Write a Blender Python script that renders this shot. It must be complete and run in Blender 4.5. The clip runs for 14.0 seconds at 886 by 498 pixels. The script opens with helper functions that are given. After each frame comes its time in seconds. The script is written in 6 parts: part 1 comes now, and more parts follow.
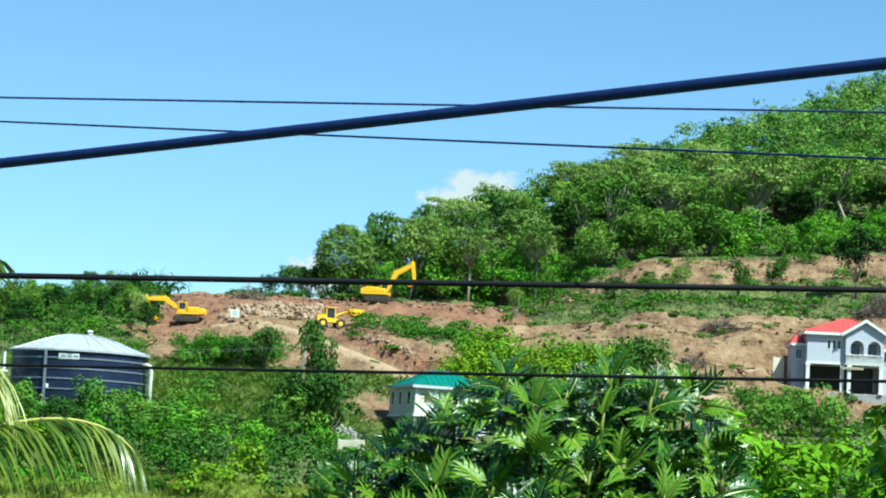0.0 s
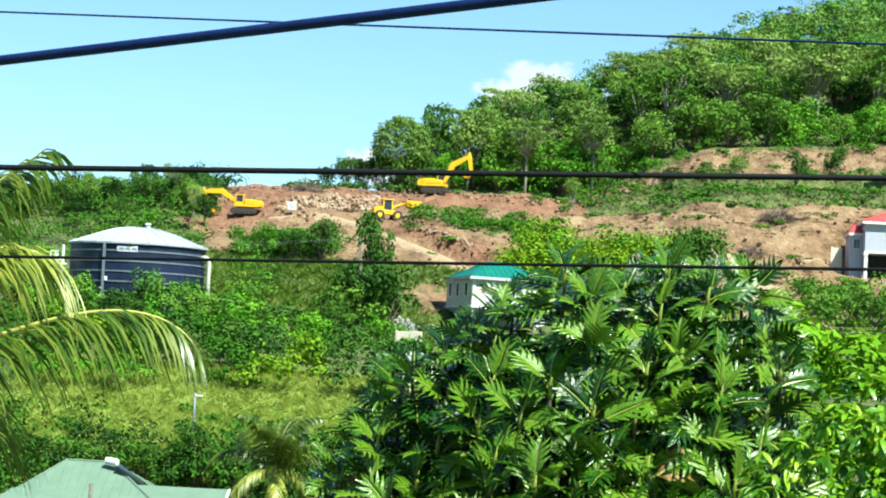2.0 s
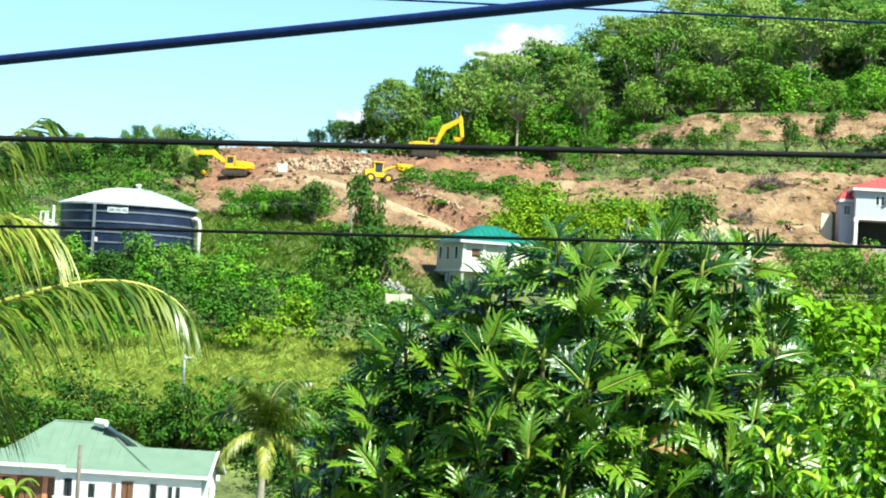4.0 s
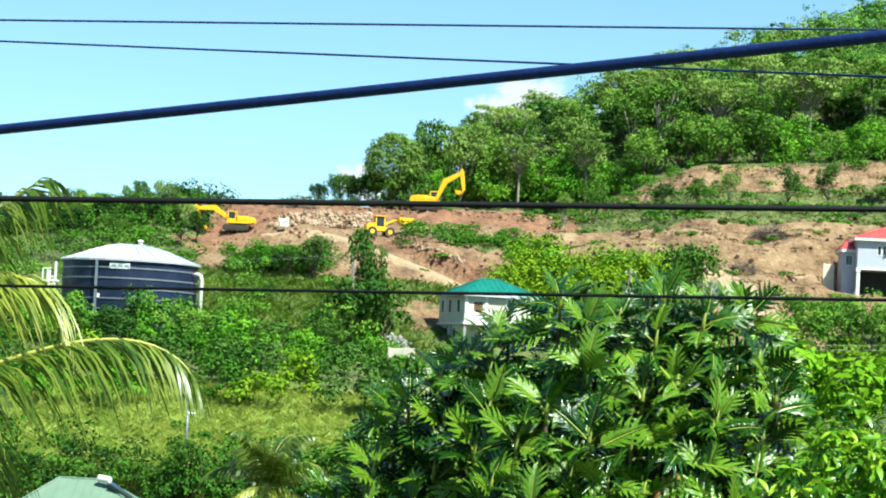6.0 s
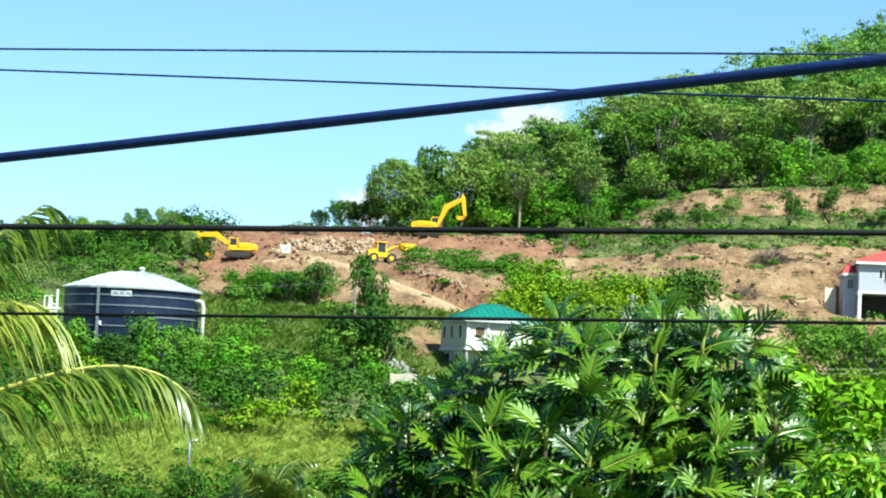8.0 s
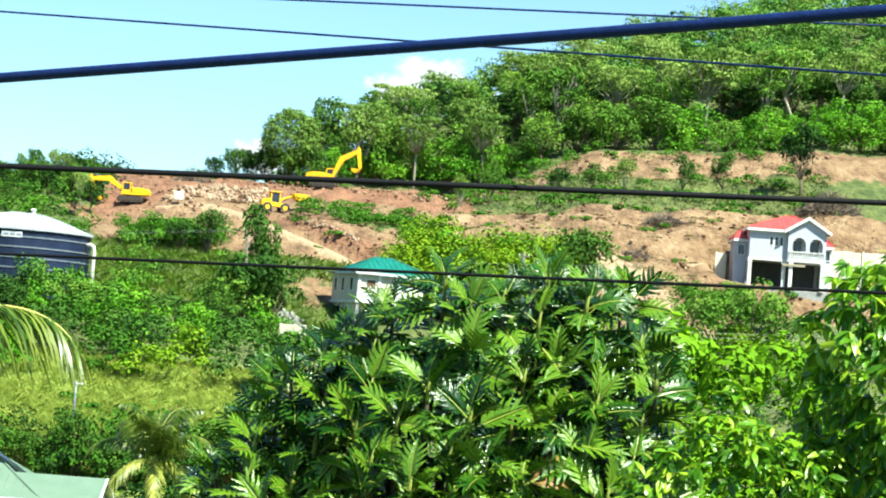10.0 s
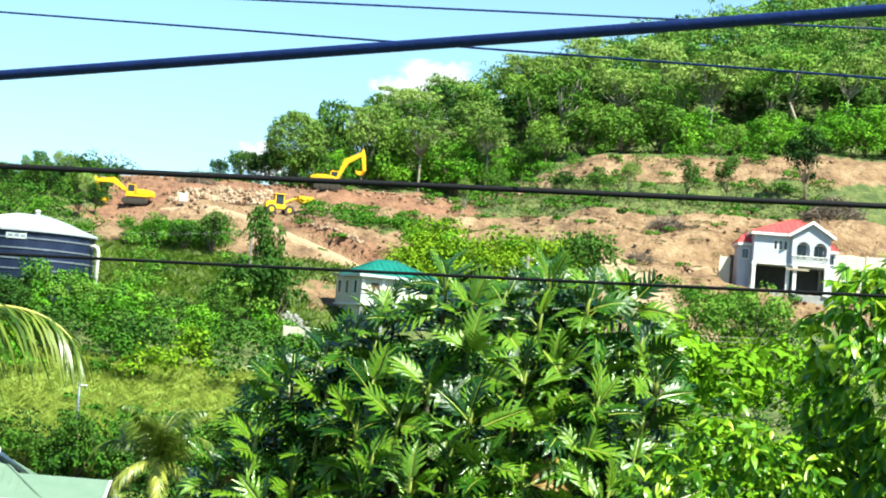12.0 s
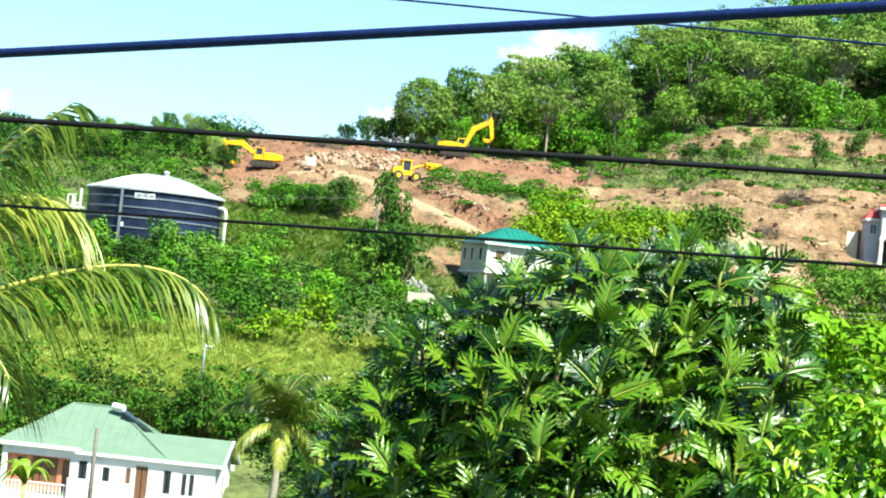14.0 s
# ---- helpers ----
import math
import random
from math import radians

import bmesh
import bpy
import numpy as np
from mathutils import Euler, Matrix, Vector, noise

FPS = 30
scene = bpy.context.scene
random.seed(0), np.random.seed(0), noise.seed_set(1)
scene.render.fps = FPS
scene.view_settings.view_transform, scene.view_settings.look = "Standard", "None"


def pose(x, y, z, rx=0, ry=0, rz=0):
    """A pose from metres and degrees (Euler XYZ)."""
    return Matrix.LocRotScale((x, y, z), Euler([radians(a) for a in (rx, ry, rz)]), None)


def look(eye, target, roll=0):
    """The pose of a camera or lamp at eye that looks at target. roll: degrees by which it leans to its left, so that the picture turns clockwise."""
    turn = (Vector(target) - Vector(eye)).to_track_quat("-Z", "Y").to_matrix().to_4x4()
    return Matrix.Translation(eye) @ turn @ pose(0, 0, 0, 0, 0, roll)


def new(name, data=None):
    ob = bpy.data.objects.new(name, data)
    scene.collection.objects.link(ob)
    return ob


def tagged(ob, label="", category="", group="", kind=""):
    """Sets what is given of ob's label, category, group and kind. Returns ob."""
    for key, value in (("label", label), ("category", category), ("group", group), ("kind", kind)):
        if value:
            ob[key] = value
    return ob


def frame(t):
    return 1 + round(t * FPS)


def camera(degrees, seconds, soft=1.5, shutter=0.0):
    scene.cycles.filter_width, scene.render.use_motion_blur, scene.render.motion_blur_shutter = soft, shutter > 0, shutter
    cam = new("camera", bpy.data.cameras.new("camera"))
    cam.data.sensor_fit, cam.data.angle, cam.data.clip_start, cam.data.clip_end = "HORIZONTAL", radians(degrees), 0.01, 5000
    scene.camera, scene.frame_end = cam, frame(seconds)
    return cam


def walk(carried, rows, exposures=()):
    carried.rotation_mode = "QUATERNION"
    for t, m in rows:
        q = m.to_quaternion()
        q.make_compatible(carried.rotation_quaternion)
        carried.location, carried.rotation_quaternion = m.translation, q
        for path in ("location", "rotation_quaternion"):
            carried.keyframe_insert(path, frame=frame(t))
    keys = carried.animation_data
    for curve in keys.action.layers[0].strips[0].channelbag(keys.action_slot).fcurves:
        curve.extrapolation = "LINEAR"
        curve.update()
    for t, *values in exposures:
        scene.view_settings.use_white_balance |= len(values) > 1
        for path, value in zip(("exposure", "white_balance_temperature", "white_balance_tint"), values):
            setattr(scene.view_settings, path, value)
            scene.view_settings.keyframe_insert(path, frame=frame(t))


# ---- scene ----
# ---- camera and its path ----
cam = camera(19.0, 14.0, soft=1.95)
PATH = [
    (0.0, pose(-0.013, 0.072, 11.916, 95.468, -2.948, -1.321)),
    (0.5, pose(-0.010, 0.079, 11.917, 95.611, -3.449, -1.681)),
    (1.0, pose(-0.036, 0.080, 11.916, 95.147, -3.247, -1.012)),
    (1.5, pose(-0.040, 0.084, 11.928, 94.793, -3.006, -0.404)),
    (2.0, pose(-0.020, 0.095, 11.912, 93.059, -2.802, -0.076)),
    (2.2, pose(-0.017, 0.097, 11.916, 92.487, -3.219, -0.231)),
    (4.3, pose(-0.069, 0.098, 12.000, 92.261, -3.189, -0.339)),
    (4.5, pose(-0.069, 0.098, 12.004, 92.381, -3.023, -0.356)),
    (5.0, pose(-0.070, 0.090, 12.002, 92.477, -3.128, -0.581)),
    (5.5, pose(-0.077, 0.080, 12.001, 93.041, -2.970, -0.442)),
    (6.0, pose(-0.062, 0.080, 12.013, 93.407, -2.766, -0.245)),
    (6.5, pose(-0.039, 0.068, 12.011, 93.605, -2.320, -0.132)),
    (7.0, pose(-0.036, 0.039, 12.016, 93.752, -2.350, -0.236)),
    (7.5, pose(-0.036, 0.018, 12.003, 93.721, -2.485, -0.152)),
    (8.0, pose(-0.037, 0.003, 12.008, 93.961, -2.484, -0.190)),
    (8.5, pose(0.001, -0.008, 12.005, 94.022, -2.759, -1.089)),
    (9.0, pose(0.016, -0.018, 12.001, 93.482, -3.518, -1.986)),
    (9.2, pose(0.016, -0.018, 12.001, 93.230, -4.020, -2.344)),
    (11.3, pose(0.031, -0.048, 11.989, 92.963, -4.434, -2.726)),
    (11.5, pose(0.031, -0.048, 11.989, 92.849, -4.625, -2.590)),
    (12.0, pose(0.054, -0.063, 11.989, 93.159, -4.502, -2.527)),
    (12.5, pose(0.041, -0.091, 12.003, 93.014, -4.127, -2.461)),
    (13.0, pose(0.037, -0.108, 11.991, 93.175, -3.910, -2.260)),
    (13.5, pose(-0.000, -0.144, 11.990, 92.755, -4.694, -1.511)),
    (14.0, pose(-0.027, -0.182, 11.982, 92.230, -5.847, 0.123)),
]
EXPOSURES = [(0.0, 1.08, 5700, -12), (1.5, 1.12, 5750, -11), (2.2, 1.42, 6250, -7), (4.5, 1.52, 6300, -6), (6.5, 1.35, 6150, -8), (8.5, 1.35, 6150, -8), (9.0, 1.44, 6250, -7), (11.5, 1.64, 6400, -6), (14.0, 1.66, 6400, -4)]
walk(cam, PATH, EXPOSURES)

# ---- world and sun ----
SUN_AZ, SUN_EL = radians(140), radians(55)
world = bpy.data.worlds.new("sky")
scene.world = world
world.use_nodes = True
wn = world.node_tree
sky = wn.nodes.new("ShaderNodeTexSky")
sky.sky_type, sky.sun_disc = "NISHITA", False
sky.sun_elevation, sky.sun_rotation = SUN_EL, SUN_AZ
sky.air_density, sky.dust_density, sky.ozone_density, sky.altitude = 1.0, 0.0, 5.0, 1200
wn.nodes["Background"].inputs["Strength"].default_value = 0.072
wn.links.new(sky.outputs[0], wn.nodes["Background"].inputs["Color"])
sun_dir = Vector((math.sin(SUN_AZ) * math.cos(SUN_EL), math.cos(SUN_AZ) * math.cos(SUN_EL), math.sin(SUN_EL)))
sun = new("sun", bpy.data.lights.new("sun", "SUN"))
sun.data.energy, sun.data.angle, sun.data.color = 5.0, radians(0.5), (1.0, 0.95, 0.86)
sun.matrix_world = look(sun_dir * 100, (0, 0, 0))


# ---- materials ----
def material(name, colours, scale=4.0, rough=0.8, bump=0.0, bump_scale=40.0, metal=0.0, per_object=0.0, per_island=0.0, through_light=0.0, spec=0.5, coords="Object", detail=8.0, span=0.5):
    """Noise-mottled colour over a ramp, fine relief, optional tint per object or per leaf and light that passes through."""
    m = bpy.data.materials.new(name)
    m.use_nodes = True
    nt = m.node_tree
    n, l = nt.nodes, nt.links
    p = n["Principled BSDF"]
    tc = n.new("ShaderNodeTexCoord")
    nz = n.new("ShaderNodeTexNoise")
    nz.inputs["Scale"].default_value, nz.inputs["Detail"].default_value, nz.inputs["Roughness"].default_value = scale, detail, 0.65
    l.new(tc.outputs[coords], nz.inputs["Vector"])
    fac = nz.outputs["Fac"]
    extra = []
    if per_object:
        oi = n.new("ShaderNodeObjectInfo")
        extra.append((oi.outputs["Random"], per_object))
    if per_island:
        ge = n.new("ShaderNodeNewGeometry")
        extra.append((ge.outputs["Random Per Island"], per_island))
    for out, amount in extra:
        ma = n.new("ShaderNodeMath")
        ma.operation = "MULTIPLY_ADD"
        ma.inputs[1].default_value = amount
        l.new(out, ma.inputs[0])
        sub = n.new("ShaderNodeMath")
        sub.operation = "SUBTRACT"
        sub.inputs[1].default_value = amount / 2
        l.new(fac, sub.inputs[0])
        l.new(sub.outputs[0], ma.inputs[2])
        fac = ma.outputs[0]
    ramp = n.new("ShaderNodeValToRGB")
    e = ramp.color_ramp.elements
    while len(e) < len(colours):
        e.new(0.5)
    for i, c in enumerate(colours):
        e[i].position = 0.5 - span / 2 + span * i / max(1, len(colours) - 1)
        e[i].color = (*c, 1)
    l.new(fac, ramp.inputs["Fac"])
    l.new(ramp.outputs["Color"], p.inputs["Base Color"])
    p.inputs["Roughness"].default_value, p.inputs["Metallic"].default_value = rough, metal
    p.inputs["Specular IOR Level"].default_value = spec
    if bump:
        nb = n.new("ShaderNodeTexNoise")
        nb.inputs["Scale"].default_value, nb.inputs["Detail"].default_value = bump_scale, 6
        l.new(tc.outputs[coords], nb.inputs["Vector"])
        bp = n.new("ShaderNodeBump")
        bp.inputs["Strength"].default_value, bp.inputs["Distance"].default_value = bump, 1.0 / bump_scale
        l.new(nb.outputs["Fac"], bp.inputs["Height"])
        l.new(bp.outputs["Normal"], p.inputs["Normal"])
    if through_light:
        tr = n.new("ShaderNodeBsdfTranslucent")
        l.new(ramp.outputs["Color"], tr.inputs["Color"])
        mix = n.new("ShaderNodeMixShader")
        mix.inputs["Fac"].default_value = through_light
        l.new(p.outputs[0], mix.inputs[1])
        l.new(tr.outputs[0], mix.inputs[2])
        l.new(mix.outputs[0], n["Material Output"].inputs["Surface"])
    return m


def foliage(name, dark, mid, light, rough=0.7, spec=0.1, t=0.15):
    return material(name, [dark, mid, light], 0.35, rough, 0, 40, 0, 0.4, 0.14, t, spec, detail=2.0)


LEAF_FOREST = foliage("leaves_forest", (0.033, 0.083, 0.009), (0.088, 0.187, 0.020), (0.176, 0.297, 0.039))
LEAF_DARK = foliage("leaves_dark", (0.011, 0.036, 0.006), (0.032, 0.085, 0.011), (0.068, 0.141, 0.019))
LEAF_BRIGHT = foliage("leaves_bright", (0.040, 0.133, 0.006), (0.096, 0.247, 0.013), (0.176, 0.351, 0.024))
LEAF_GREY = foliage("leaves_grey_green", (0.059, 0.119, 0.018), (0.146, 0.228, 0.041), (0.238, 0.329, 0.078))
LEAF_BALL = foliage("leaves_domed_tree", (0.038, 0.084, 0.012), (0.076, 0.144, 0.023), (0.129, 0.213, 0.038))
LEAF_SHRUB = foliage("leaves_shrub", (0.019, 0.065, 0.004), (0.046, 0.129, 0.009), (0.097, 0.201, 0.018))
LEAF_WOOD = material("leaves_far_wood", [(0.018, 0.069, 0.010), (0.071, 0.183, 0.022), (0.129, 0.261, 0.033), (0.203, 0.335, 0.069)], 0.17, 0.7, 0, 40, 0, 0.0, 0.1, 0.13, 0.2, detail=2.5, span=0.36)
LEAF_MOUND = material("leaves_mound", [(0.016, 0.061, 0.005), (0.055, 0.152, 0.010), (0.099, 0.228, 0.016), (0.166, 0.304, 0.031)], 0.22, 0.7, 0, 40, 0, 0.0, 0.1, 0.13, 0.2, detail=2.0, span=0.36)
LEAF_DRY = foliage("leaves_dry_scrub", (0.053, 0.053, 0.019), (0.114, 0.106, 0.038), (0.198, 0.175, 0.068))
LEAF_OLIVE = foliage("leaves_olive_grass", (0.084, 0.095, 0.023), (0.152, 0.156, 0.046), (0.228, 0.217, 0.084))
LEAF_GRASS = foliage("leaves_grass", (0.22, 0.29, 0.045), (0.33, 0.4, 0.075), (0.46, 0.49, 0.12), 0.6, 0.15, 0.5)
LEAF_SLOPE_GRASS = foliage("leaves_slope_grass", (0.06, 0.12, 0.012), (0.12, 0.2, 0.022), (0.2, 0.27, 0.04), 0.6, 0.15, 0.4)
BREAD_GREENS = [(0.008, 0.036, 0.002), (0.036, 0.105, 0.005), (0.095, 0.185, 0.011)]
LEAF_BREAD = material("leaves_breadfruit", BREAD_GREENS, 3, 0.24, 0.3, 30, 0, 0.8, 0.0, 0.06, 0.42)
LEAF_BREAD_REST = material("leaves_breadfruit_inner", BREAD_GREENS, 3, 0.24, 0.3, 30, 0, 0.0, 0.8, 0.06, 0.42)
LEAF_OLD = material("leaves_withered", [(0.133, 0.053, 0.010), (0.239, 0.133, 0.021), (0.266, 0.223, 0.043)], 3, 0.5, 0.2, 30, 0, 0.4, 0, 0.25, 0.4)
RIB_BREAD = material("midrib_breadfruit", [(0.171, 0.232, 0.027), (0.274, 0.307, 0.055)], 6, 0.4, 0, 40, 0, 0.3, 0, 0.2)
LEAF_MANGO = material("leaves_glossy", [(0.041, 0.134, 0.005), (0.134, 0.302, 0.010), (0.364, 0.517, 0.028)], 2, 0.34, 0.2, 30, 0, 0.5, 0.6, 0.35, 0.6)
LEAF_LIME = foliage("leaves_lime", (0.07, 0.175, 0.005), (0.155, 0.31, 0.009), (0.28, 0.43, 0.016))
LEAF_MEADOW_BUSH = foliage("leaves_lime_scrub", (0.075, 0.15, 0.005), (0.14, 0.245, 0.009), (0.215, 0.315, 0.015))
LEAF_PALM = material("leaves_palm", [(0.027, 0.065, 0.006), (0.084, 0.141, 0.011), (0.19, 0.236, 0.03)], 1.5, 0.35, 0.1, 30, 0, 0.2, 0.5, 0.3, 0.6)
RACHIS = material("palm_rachis", [(0.266, 0.289, 0.046), (0.418, 0.38, 0.091)], 4, 0.5, 0.2, 40)
PALM_YELLOW = material("leaves_palm_yellow", [(0.12, 0.17, 0.02), (0.26, 0.3, 0.04), (0.48, 0.46, 0.09)], 1.5, 0.4, 0.1, 30, 0, 0.2, 0.5, 0.3, 0.5)
LEAF_BANANA = material("leaves_banana", [(0.091, 0.182, 0.011), (0.198, 0.289, 0.023), (0.319, 0.35, 0.046)], 1.5, 0.4, 0.1, 30, 0, 0.2, 0.0, 0.35, 0.4)
BARK = material("bark_brown", [(0.053, 0.038, 0.023), (0.122, 0.091, 0.061)], 5, 0.9, 0.6, 30)
BARK_PALE = material("bark_pale", [(0.19, 0.167, 0.122), (0.319, 0.289, 0.228)], 5, 0.9, 0.5, 30)
TWIG = material("twigs_grey", [(0.091, 0.068, 0.053), (0.198, 0.152, 0.114)], 2, 0.9, 0.4, 30, per_island=0.5)

CABLE = material("cable_black", [(0.005, 0.012, 0.055), (0.009, 0.022, 0.1)], 30, 0.5, 0.25, 120, spec=0.15)
CABLE_DARK = material("cable_plain_black", [(0.004, 0.004, 0.005), (0.01, 0.01, 0.012)], 30, 0.6, 0.2, 120, spec=0.1)
CABLE_GREY = material("cable_grey", [(0.2, 0.21, 0.21), (0.3, 0.3, 0.3)], 30, 0.5, 0.2, 120)
TRACK = material("dirt_track", [(0.243, 0.16, 0.091), (0.304, 0.213, 0.129), (0.365, 0.274, 0.175)], 0.5, 0.95, 0.8, 3)
ROCK = material("rock_pale", [(0.114, 0.057, 0.030), (0.241, 0.141, 0.080), (0.348, 0.254, 0.174)], 1.5, 0.9, 0.8, 6, 0, 0.5, 0.5)
ROCK_GREY = material("rock_grey_white", [(0.08, 0.08, 0.07), (0.14, 0.14, 0.125), (0.24, 0.235, 0.21)], 1.5, 0.9, 0.8, 6, 0, 0.5, 0.5)
TANK_BLUE = material("tank_enamel_navy", [(0.007, 0.011, 0.03), (0.011, 0.018, 0.046), (0.02, 0.029, 0.065)], 0.8, 0.45, 0.1, 12, spec=0.25)
TANK_ROOF = material("tank_roof_white", [(0.274, 0.289, 0.319), (0.395, 0.41, 0.441)], 1.0, 0.4, 0.15, 8)
GALV = material("galvanised_steel", [(0.114, 0.137, 0.167), (0.213, 0.236, 0.274)], 3, 0.45, 0.15, 20, 0.3)
GALV_PALE = material("fascia_grey_white", [(0.38, 0.403, 0.426), (0.471, 0.494, 0.517)], 3, 0.5, 0.1, 20)
PIPE = material("pipe_cream", [(0.418, 0.403, 0.342), (0.547, 0.532, 0.471)], 3, 0.45, 0.1, 20)
WHITE_PAINT = material("paint_white", [(0.578, 0.57, 0.562), (0.661, 0.654, 0.638)], 1.2, 0.6, 0.25, 14)
# greyer and bluer than WHITE_PAINT
LAVENDER_WALL = material("wall_pale_lavender", [(0.36, 0.37, 0.44), (0.43, 0.44, 0.51)], 1.0, 0.7, 0.25, 14)
BEIGE_WALL = material("render_beige", [(0.258, 0.213, 0.152), (0.35, 0.296, 0.22)], 1.0, 0.85, 0.35, 14)
CREAM_WALL = material("render_cream", [(0.456, 0.418, 0.319), (0.562, 0.524, 0.426)], 1.0, 0.85, 0.35, 14)
GREY_CONCRETE = material("concrete_grey", [(0.19, 0.19, 0.19), (0.319, 0.312, 0.296)], 1.2, 0.9, 0.5, 12)
ROOF_RED = material("roof_red", [(0.418, 0.038, 0.038), (0.547, 0.076, 0.068)], 1.2, 0.5, 0.2, 16)
ROOF_TEAL = material("roof_teal", [(0.005, 0.099, 0.076), (0.011, 0.152, 0.118)], 1.2, 0.4, 0.2, 16)
ROOF_PALEGREEN = material("roof_pale_green", [(0.104, 0.162, 0.113), (0.149, 0.213, 0.155)], 0.8, 0.5, 0.2, 16)
GLASS_DARK = material("window_glass", [(0.015, 0.02, 0.025), (0.03, 0.035, 0.045)], 2, 0.12, 0)
WOOD_BROWN = material("joinery_brown", [(0.091, 0.038, 0.015), (0.167, 0.076, 0.038)], 5, 0.5, 0.2, 30)
ORANGE_WALL = material("render_orange", [(0.418, 0.152, 0.076), (0.517, 0.228, 0.129)], 1.2, 0.8, 0.3, 14)
# near-black stands in for the deep shade inside the carport
SHADE_INSIDE = material("inside_painted_shade", [(0.03, 0.03, 0.03), (0.06, 0.055, 0.05)], 1.5, 0.9, 0.3, 10)
YELLOW = material("machine_yellow", [(0.75, 0.4, 0.008), (0.86, 0.52, 0.012)], 2.0, 0.45, 0.1, 20)
TRACK_STEEL = material("track_steel", [(0.03, 0.028, 0.025), (0.1, 0.08, 0.06)], 4, 0.7, 0.4, 20, 0.4)
HYD = material("hydraulic_chrome", [(0.45, 0.45, 0.46), (0.6, 0.6, 0.6)], 5, 0.25, 0, 40, 0.9)
RUBBER = material("rubber_black", [(0.02, 0.02, 0.02), (0.045, 0.042, 0.04)], 6, 0.8, 0.3, 30)
SIGN_WHITE = material("sign_white", [(0.547, 0.547, 0.532), (0.638, 0.638, 0.623)], 2, 0.5, 0)
SIGN_MARK = material("sign_grey_marks", [(0.152, 0.182, 0.243), (0.228, 0.251, 0.304)], 4, 0.5, 0)
WOOD_POLE = material("pole_wood_grey", [(0.084, 0.076, 0.065), (0.182, 0.163, 0.137)], 6, 0.9, 0.5, 40)


def cloud_material():
    """Soft white vapour: noise fades to nothing at the rim of the sheet."""
    m = bpy.data.materials.new("cloud_white")
    m.use_nodes = True
    n, l = m.node_tree.nodes, m.node_tree.links
    tc = n.new("ShaderNodeTexCoord")
    nz = n.new("ShaderNodeTexNoise")
    nz.inputs["Scale"].default_value, nz.inputs["Detail"].default_value, nz.inputs["Roughness"].default_value = 1.7, 9, 0.55
    l.new(tc.outputs["Object"], nz.inputs["Vector"])
    le = n.new("ShaderNodeVectorMath")
    le.operation = "LENGTH"
    l.new(tc.outputs["Object"], le.inputs[0])
    sub = n.new("ShaderNodeMath")
    sub.operation = "MULTIPLY_ADD"
    sub.inputs[1].default_value = -0.55
    l.new(le.outputs["Value"], sub.inputs[0])
    l.new(nz.outputs["Fac"], sub.inputs[2])
    mr = n.new("ShaderNodeMapRange")
    mr.inputs["From Min"].default_value, mr.inputs["From Max"].default_value = 0.1, 0.22
    l.new(sub.outputs[0], mr.inputs["Value"])
    em = n.new("ShaderNodeEmission")
    em.inputs["Color"].default_value = (0.95, 0.97, 1.0, 1)
    em.inputs["Strength"].default_value = 0.41
    tr = n.new("ShaderNodeBsdfTransparent")
    mx = n.new("ShaderNodeMixShader")
    l.new(mr.outputs["Result"], mx.inputs["Fac"])
    l.new(tr.outputs[0], mx.inputs[1])
    l.new(em.outputs[0], mx.inputs[2])
    l.new(mx.outputs[0], n["Material Output"].inputs["Surface"])
    return m


CLOUD = cloud_material()


